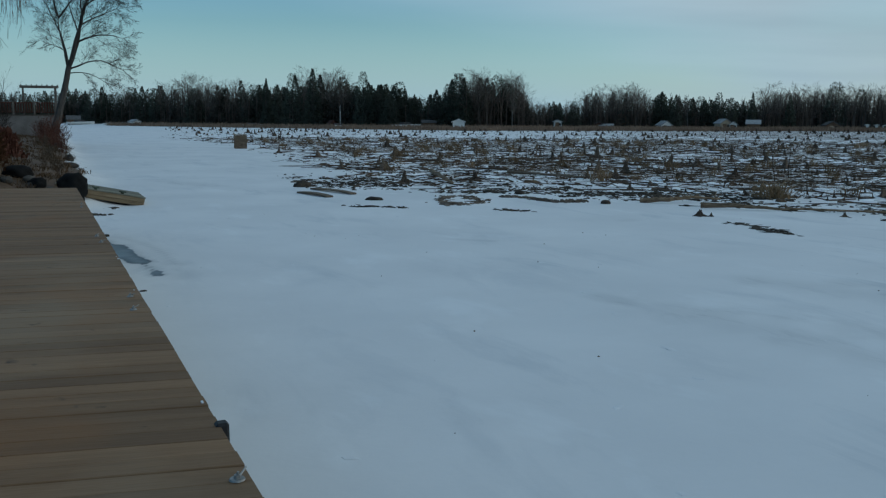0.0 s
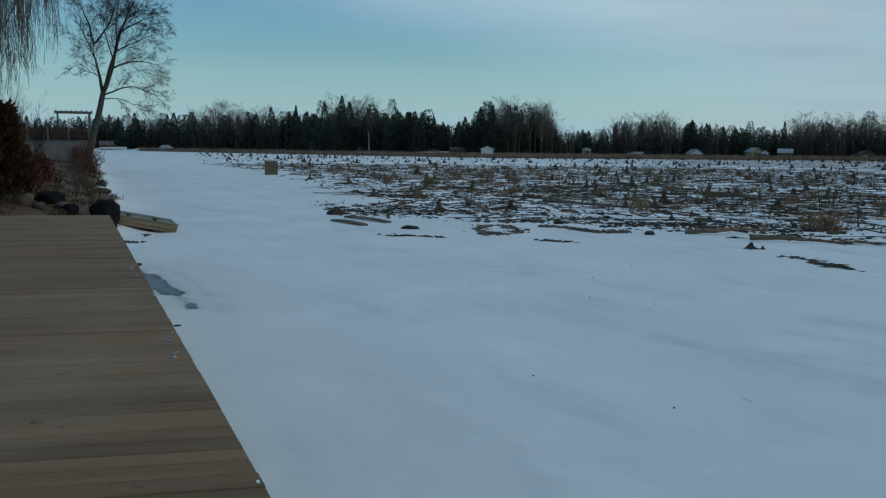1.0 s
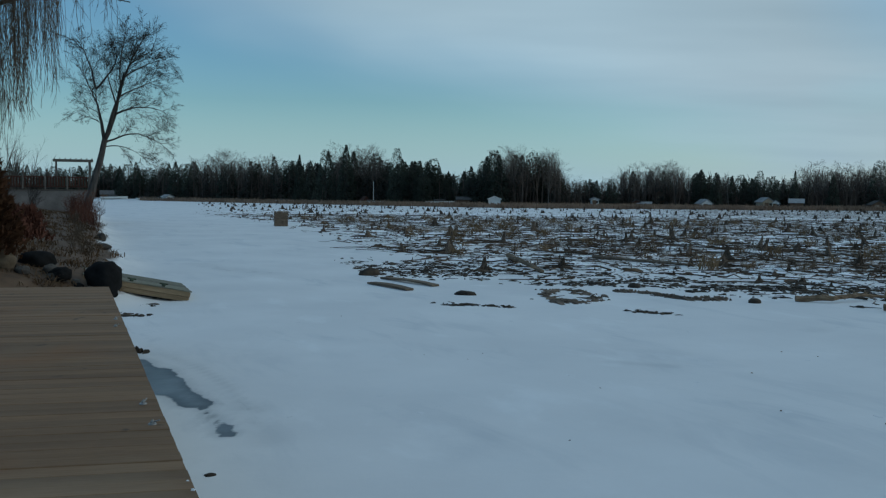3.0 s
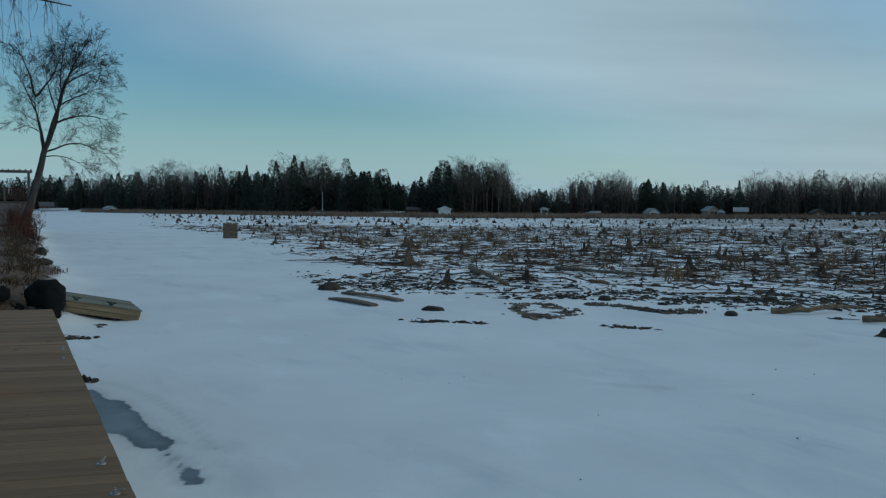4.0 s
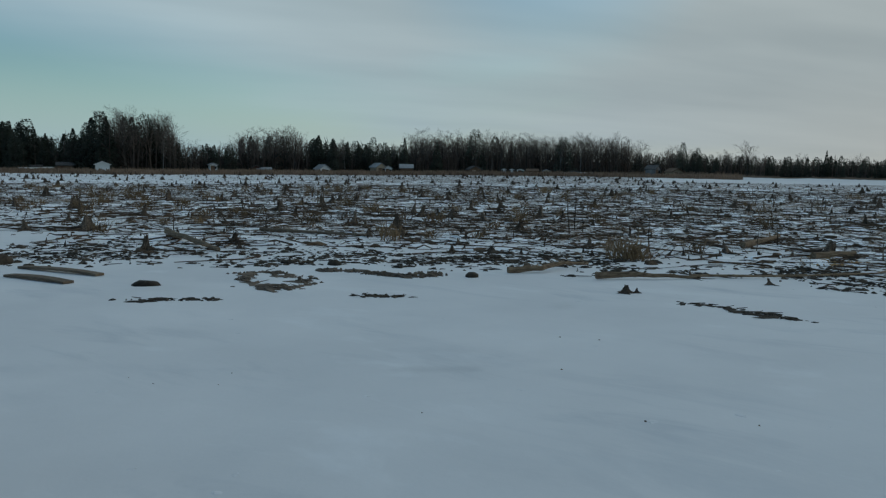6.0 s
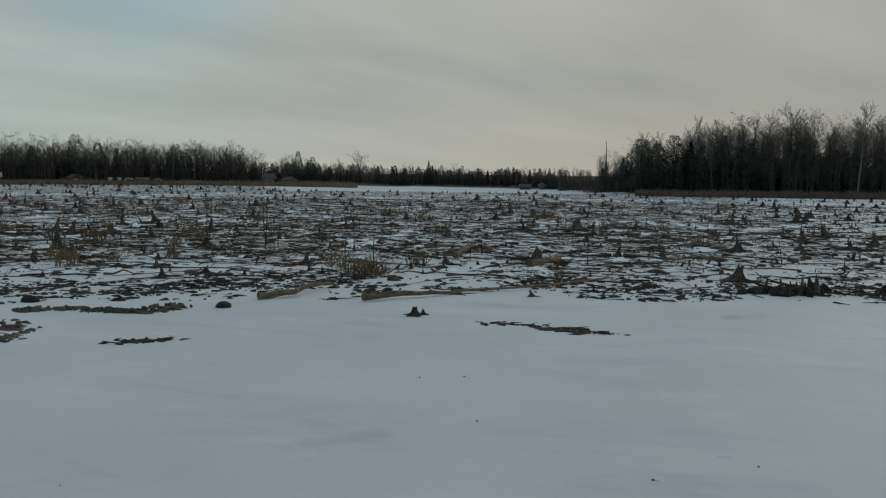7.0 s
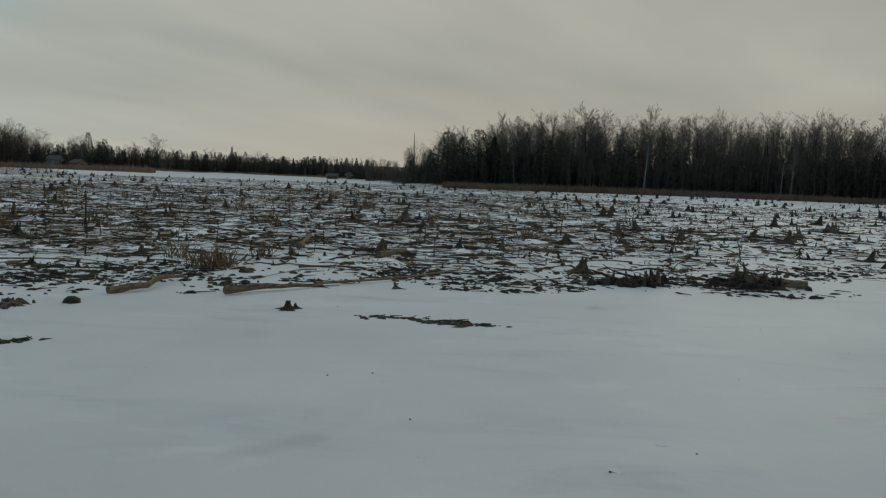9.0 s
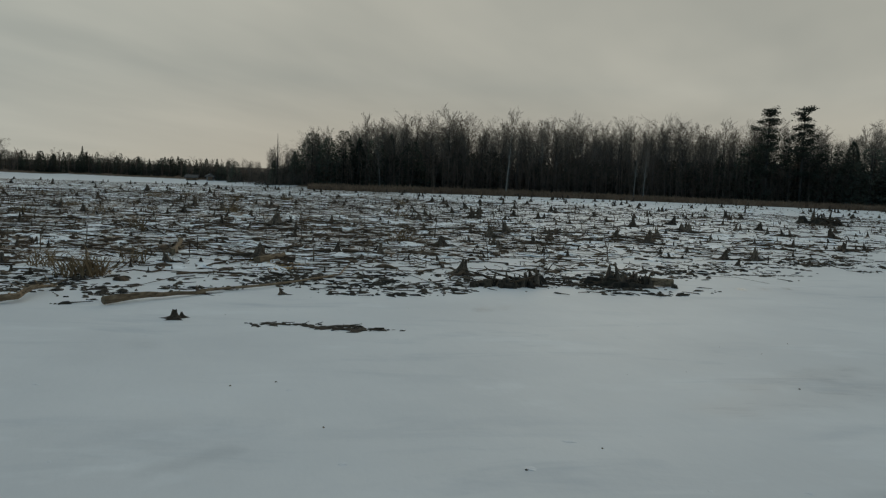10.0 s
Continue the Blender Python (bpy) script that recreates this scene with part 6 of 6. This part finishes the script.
def crate_blind(x, y, w, h):
    """A small boarded box, such as a shooting blind, standing on the ice."""
    b = empty("boarded_blind", pose(x, y, -0.02, 0, 0, 14))
    n = 6
    for side in range(4):
        for k in range(n):
            bm = bmesh.new()
            u0 = -w / 2 + k * w / n
            dz = 0.03 * math.sin(k * 2.1 + side)
            if side % 2 == 0:
                yy = -w / 2 if side == 0 else w / 2 - 0.02
                box(bm, u0 + 0.004, yy, 0, u0 + w / n - 0.004, yy + 0.02, h + dz)
            else:
                xx = -w / 2 + 0.022 if side == 1 else w / 2 - 0.042
                box(bm, xx, u0 * 0.9 + 0.004, 0, xx + 0.02, (u0 + w / n) * 0.9 - 0.004, h + dz)
            part("board", bm, PLANK_OLD, b)
    bm = bmesh.new()
    box(bm, -w / 2 - 0.04, -w / 2 - 0.04, h * 0.62, w / 2 + 0.04, -w / 2 - 0.003, h * 0.68)
    part("batten", bm, PLANK_OLD, b)
    bm = bmesh.new()
    box(bm, -w / 2 - 0.03, -w / 2 - 0.03, h + 0.035, w / 2 + 0.03, w / 2 + 0.03, h + 0.06)
    part("lid", bm, TAN_WALL, b)
    return tagged(b, "small brown boarded blind standing on the ice", "blind")


crate_blind(-12.7, 60.6, 0.84, 0.92)


# ================= buildings and boats on the far shore =================
def cabin(az, d, w, dep, h, wall, roof, label, turn=0, ridge=0.6, lift=None, door=True, name="cabin", size=0.60):
    """A small gabled building that faces the lake, gable to the front."""
    size, d = size * pulled(az) * 1.05, d * pulled(az)
    x, y = polar(az, d)
    z = ground_z(x, y) - 0.05 if lift is None else lift
    w, dep, h, ridge = w * size, dep * size, h * size * 1.04, ridge * size * 1.04
    c = empty(name, pose(x, y, z, 0, 0, -az + turn))
    bm = bmesh.new()
    v = [bm.verts.new(p) for p in [(-w / 2, 0, 0), (w / 2, 0, 0), (w / 2, 0, h), (0, 0, h + ridge), (-w / 2, 0, h), (-w / 2, dep, 0), (w / 2, dep, 0), (w / 2, dep, h), (0, dep, h + ridge), (-w / 2, dep, h)]]
    for f in [(0, 1, 2, 3, 4), (9, 8, 7, 6, 5), (1, 6, 7, 2), (5, 0, 4, 9), (2, 7, 8, 3), (3, 8, 9, 4), (0, 5, 6, 1)]:
        bm.faces.new([v[i] for i in f])
    part("wall", bm, wall, c)
    for s in (-1, 1):
        bm = bmesh.new()
        o = 0.25
        a = [(0, -o, h + ridge + 0.02), (s * (w / 2 + o), -o, h - o * ridge / (w / 2) + 0.02), (s * (w / 2 + o), dep + o, h - o * ridge / (w / 2) + 0.02), (0, dep + o, h + ridge + 0.02)]
        lo = [bm.verts.new(p) for p in a]
        hi = [bm.verts.new((p[0], p[1], p[2] + 0.12)) for p in a]
        bm.faces.new(lo), bm.faces.new(hi)
        for i in range(4):
            bm.faces.new((lo[i], lo[(i + 1) % 4], hi[(i + 1) % 4], hi[i]))
        bmesh.ops.recalc_face_normals(bm, faces=bm.faces[:])
        part("roof", bm, roof, c)
    if door:
        bm = bmesh.new()
        box(bm, -w * 0.12 - 0.4, -0.03, 0.02, -w * 0.12 + 0.4, -0.003, min(h * 0.9, 1.9))
        part("door", bm, BROWN_WALL if wall is not BROWN_WALL else TAN_WALL, c)
        bm = bmesh.new()
        box(bm, w * 0.12, -0.03, h * 0.45, w * 0.12 + min(0.9, w * 0.3), -0.003, h * 0.8)
        part("window", bm, PANE, c)
    return tagged(c, label, "cabin")


def boat(az, d, L, label, mast=0.0, turn=10):
    """A small hull drawn up on the shore, under winter cover."""
    L, d, mast = L * pulled(az) * 0.9, d * pulled(az), mast * pulled(az)
    x, y = polar(az, d)
    b = empty("boat", pose(x, y, ground_z(x, y), 0, 0, -az + turn))
    bm = bmesh.new()
    rows = []
    for i in range(9):
        t = i / 8
        beam = 0.16 * L * (math.sin(min(1, (1 - t) * 1.7) * math.pi / 2)) ** 0.7 + 0.01
        rows.append([bm.verts.new((L * (t - 0.5), s * beam * u, 0.11 * L * v * (1 + 0.25 * t))) for s, u, v in [(-1, 1, 1), (-1, 0.8, 0.5), (0, 0, 0.08), (1, 0.8, 0.5), (1, 1, 1)]])
    for a, c in zip(rows, rows[1:]):
        for k in range(4):
            bm.faces.new((a[k], a[k + 1], c[k + 1], c[k]))
        bm.faces.new((a[4], a[0], c[0], c[4]))
    bm.faces.new(rows[0])
    bmesh.ops.recalc_face_normals(bm, faces=bm.faces[:])
    part("hull", bm, WHITE, b)
    bm = bmesh.new()
    box(bm, -0.22 * L, -0.10 * L, 0.11 * L, 0.12 * L, 0.10 * L, 0.19 * L, 0.05)
    part("cover", bm, SHINGLE, b)
    if mast:
        part("mast", bmesh_tube((0.05 * L, 0, 0.15 * L), (0.05 * L, 0, mast), 0.05), WHITE, b)
    return tagged(b, label, "boat")


def bmesh_tube(a, b, r):
    bm = bmesh.new()
    a, b = Vector(a), Vector(b)
    bmesh.ops.create_cone(bm, cap_ends=True, segments=8, radius1=r, radius2=r * 0.6, depth=(b - a).length, matrix=Matrix.Translation((a + b) / 2))
    return bm


cabin(2.51, 192.0, 3.1, 3.0, 1.5, WHITE, WHITE, "small white gabled hut by the far shore", ridge=0.6, lift=0.33, door=False, name="hut", size=0.82)
x, y = polar(2.51, 192.0 * pulled(2.51))
for s in (-0.9, 0.9):
    skid = tagged(put("skid", mesh_from("skid", *tubes([(s, -0.15, 0.12, s, 2.0, 0.12, 0.13, 0.13)], 6), BROWN_WALL), m=pose(x, y, 0.05, 0, 0, -2.51)), "dark timber skid under the white hut", "skid")
cabin(-18.25, 226, 3.4, 3.0, 1.5, WHITE, SNOW_CAP, "low white boat shed with a dark doorway", 35, 0.7)
cabin(-21.55, 250, 6.5, 5, 2.2, BROWN_WALL, SHINGLE, "low brown house with a grey roof", 90, 1.4)
boat(-21.5, 243, 7.5, "white cabin boat drawn up on shore")
boat(-19.7, 240, 5.0, "covered white boat stored on shore")
boat(-19.0, 240, 4.0, "small covered boat stored on shore")
boat(-11.1, 206, 5.5, "pale upturned boat on the far shore")
boat(-5.5, 202, 6.0, "pale sailing boat with a bare mast", 5.2)
cabin(-5.9, 205, 2.4, 3, 1.2, RED_BROWN, RED_BROWN, "small red-brown tent-roofed shed", 20, 1.3)
boat(-1.0, 203.5, 8.0, "low white pontoon boat on the far shore")
cabin(0.9, 209, 6.0, 5, 1.4, BROWN_WALL, SHINGLE, "low brown cottage among the trees", 90, 0.9)
cabin(9.0, 214, 2.6, 3, 2.6, WHITE, SNOW_CAP, "narrow white shed on the far shore", 10, 0.5)
cabin(11.6, 219, 2.6, 3, 1.8, RED_BROWN, SHINGLE, "small red boathouse on the far shore", 0, 0.7)
cabin(12.5, 221, 7.0, 5, 1.0, TAN_WALL, SNOW_CAP, "long low tan boathouse with snowy roof", 90, 0.6)
cabin(13.0, 228, 4.0, 4, 4.2, BROWN_WALL, SHINGLE, "tall brown cottage among the trees", 0, 1.2)
cabin(15.9, 224, 4.2, 5, 1.9, WHITE, SNOW_CAP, "white boathouse with a snowy roof", 25, 1.4)
cabin(19.5, 232, 4.6, 5, 2.8, TAN_WALL, SNOW_CAP, "tan cottage with snowy roof by the shore", 30, 1.4)
cabin(19.95, 229, 2.6, 3, 2.4, WHITE, SNOW_CAP, "white shed beside a tan cottage", 0, 0.9)
cabin(21.5, 236, 6.4, 5, 2.6, BROWN_WALL, SNOW_CAP, "brown cottage with a snowy roof", 90, 1.3)
cabin(25.6, 256, 5.5, 5, 2.2, BROWN_WALL, SHINGLE, "brown cottage with white trim by the shore", 20, 1.4)
for a in (27.45, 27.95):
    cabin(a, 262, 1.2, 1.2, 2.2, WHITE, WHITE, "narrow white changing hut on the shore", 0, 0.2, door=False)
cabin(28.5, 262, 3.4, 3, 2.3, WHITE, SHINGLE, "white shed with a dark window", 0, 0.4)
cabin(29.6, 263, 9.5, 5, 1.7, BROWN_WALL, BROWN_WALL, "long brown shed by the shore", 90, 0.9)
cabin(30.15, 261, 2.6, 3, 2.0, TAN_WALL, SNOW_CAP, "small pale shed beside a brown one", 0, 0.5)
boat(32.0, 265, 8.0, "pale boats drawn up on shore")
boat(33.0, 265, 6.0, "covered pale boat drawn up on shore")
cabin(37.1, 268, 5.0, 5, 3.4, CONCRETE, SHINGLE, "grey two-storey house with a dark roof", 60, 1.5)
cabin(38.3, 270, 6.5, 5, 1.9, TAN_WALL, BROWN_WALL, "tan house with a broad low brown roof", 40, 1.4)
cabin(55.2, 283, 7.0, 5, 1.6, BROWN_WALL, SHINGLE, "low brown cottage across the snowy bay", 80, 1.0)
cabin(56.2, 283, 3.0, 4, 2.6, CONCRETE, SHINGLE, "grey shed across the snowy bay", 10, 0.8)

# ---- trees that stand out from the woods ----
for az, d, h, wd in ((-7.2, 208, 13.2, 0.8), (-8.5, 208, 12.4, 0.7), (-3.9, 208, 12.6, 0.6), (-10.2, 209, 11.0, 0.7), (25.6, 268, 12.4, 0.9), (19.0, 236, 9.0, 0.7), (21.0, 238, 9.2, 0.7), (38.6, 276, 9.2, 0.8), (39.5, 276, 7.6, 0.7), (67.65, 136, 7.6, 0.8), (60.2, 132, 3.4, 1.0), (61.5, 130, 4.4, 1.1), (62.6, 131, 7.2, 1.1), (63.6, 129, 6.5, 1.2), (64.6, 131, 7.7, 1.0), (65.6, 130, 6.7, 1.2), (66.6, 131, 7.0, 1.0), (69.0, 131, 6.5, 1.2), (88.5, 140, 6.5, 1.2), (90.2, 139, 8.0, 1.2), (91.2, 140, 7.2, 1.3), (94.8, 139, 8.4, 1.3), (96.0, 140, 8.8, 1.3), (97.0, 139, 8.0, 1.4), (98.2, 140, 8.6, 1.3), (99.5, 140, 8.8, 1.4), (93.0, 141, 8.0, 1.4), (47.2, 292, 7.4, 0.7)):
    d, h = d * pulled(az), h * pulled(az) + 0.4
    x, y = polar(az, d)
    stand("spruce_tree", (CONE_STEM, CONE_MESH[int(d) % 4]), x, y, h, "tall dark spruce standing above the woods", "tree", "tall spruces", az * 20, wide=wd)
for az, d, h in ((75.15, 126.5, 11.6), (67.0, 127, 7.0), (83.3, 128, 7.6), (83.9, 128, 7.2), (6.0, 206, 8.5), (17.2, 228, 8.0), (16.7, 228, 7.0), (31.0, 270, 9.0), (32.3, 270, 9.4)):
    d, h = d * pulled(az), h * pulled(az) + 0.4
    x, y = polar(az, d)
    stand("birch_tree", BIRCH_MESH[int(h * 10) % 2], x, y, h, "pale-trunked leafless birch at the wood's edge", "tree", "birches", az * 13, rng.uniform(-1.5, 1.5))
for az, d, h in ((42.4, 278, 8.6), (41.2, 280, 6.2), (36.0, 274, 8.6)):
    d, h = d * pulled(az), h * pulled(az) + 0.4
    x, y = polar(az, d)
    stand("bare_tree", BARE_MESH[1], x, y, h, "round-crowned leafless tree on the far shore", "tree", "bare trees on the far shore", az * 13, wide=1.7)
x, y = polar(60.4, 131)
tagged(put("dead_snag", stems_mesh("dead_snag", [(0, 0, -0.2, 0.1, 0, 4, 0.12, 0.09), (0.1, 0, 4, 0.0, 0, 7.2, 0.09, 0.03)], BARK_GREY, 6), m=pose(x, y, 0.5)), "bare dead snag at the wood's tip", "tree")


def pine_mesh(seed, h):
    """A white pine: dark bole, uneven upswept limbs and plumes of needles at their ends."""
    rng = random.Random(seed)
    T, segs = [], [(0, 0, -0.2, 0.1, 0, h * 0.5, 0.24, 0.16), (0.1, 0, h * 0.5, 0, 0, h, 0.16, 0.04)]
    for i in range(15):
        t = i / 14
        z = h * (0.26 + 0.72 * t + rng.uniform(-0.02, 0.02))
        reach = 3.7 * (1 - 0.62 * t) * rng.uniform(0.5, 1.2)
        for k in range(6):
            a = rng.uniform(0, 6.28)
            L = reach * rng.uniform(0.4, 1.1)
            e = Vector((L * math.cos(a), L * math.sin(a), z + rng.uniform(0.15, 0.5) * L))
            segs.append((0, 0, z, *e, 0.05, 0.02))
            for c in range(3):
                f = 0.35 + 0.7 * rng.random() ** 0.6
                o = Vector((0, 0, z)).lerp(e, f) + Vector((rng.gauss(0, 0.2), rng.gauss(0, 0.2), rng.gauss(0.12, 0.12)))
                for m in range(18):
                    p = o + Vector((rng.gauss(0, 0.30), rng.gauss(0, 0.30), rng.gauss(0, 0.12)))
                    u = Vector((rng.gauss(0, 1), rng.gauss(0, 1), rng.gauss(0, 0.5))).normalized() * 0.15
                    v = Vector((rng.gauss(0, 1), rng.gauss(0, 1), rng.gauss(0.6, 0.5))).normalized() * 0.19
                    T.append((tuple(p - u), tuple(p + u), tuple(p + v)))
    V = np.array(T).reshape(-1, 3)
    return stems_mesh("trunk", segs, BARK_GREY, 5), mesh_from("crown", V, np.arange(len(V)).reshape(-1, 3), NEEDLES)


for az, h, k in ((91.2, 13.3, 1), (93.2, 13.3, 2)):
    x, y = polar(az, 138)
    p = empty("white_pine", pose(x, y, ground_z(x, y)))
    for n, me in zip(("trunk", "crown"), pine_mesh(700 + k, h)):
        put(n, me, p)
    tagged(p, "tall white pine with flat dark tiers", "tree", "white pines")


def reed_belt(name, a0, a1, inner, outer, h, n, label, seed):
    """A strip of dry reeds before the shore."""
    rng = random.Random(seed)
    out = []
    kinds = [blades(random.Random(seed + k), 7, 1.0, 0.6, 0.2, 0.07) for k in range(5)]
    for k in range(n):
        az = rng.uniform(a0, a1)
        d = float(shore_distance(az)) + rng.uniform(inner, outer)
        x, y = polar(az, d)
        V, F = rng.choice(kinds)
        out.append((placed(V, x, y, ground_z(x, y) - 0.02, h * rng.uniform(0.6, 1.2), rng.uniform(0, 6.28)), F))
    V, F = merge(out)
    tagged(put(name, mesh_from(name, V, F, REED)), label, "reeds", kind="stuff")


reed_belt("reed_belt", 62.5, 100, -9, 1, 0.85, 4500, "belt of dry tan reeds before the dark wood", 41)
reed_belt("far_reed_belt", -20, 42, -20, 4, 0.95, 7000, "strip of dry tan reeds along the far shore", 42)
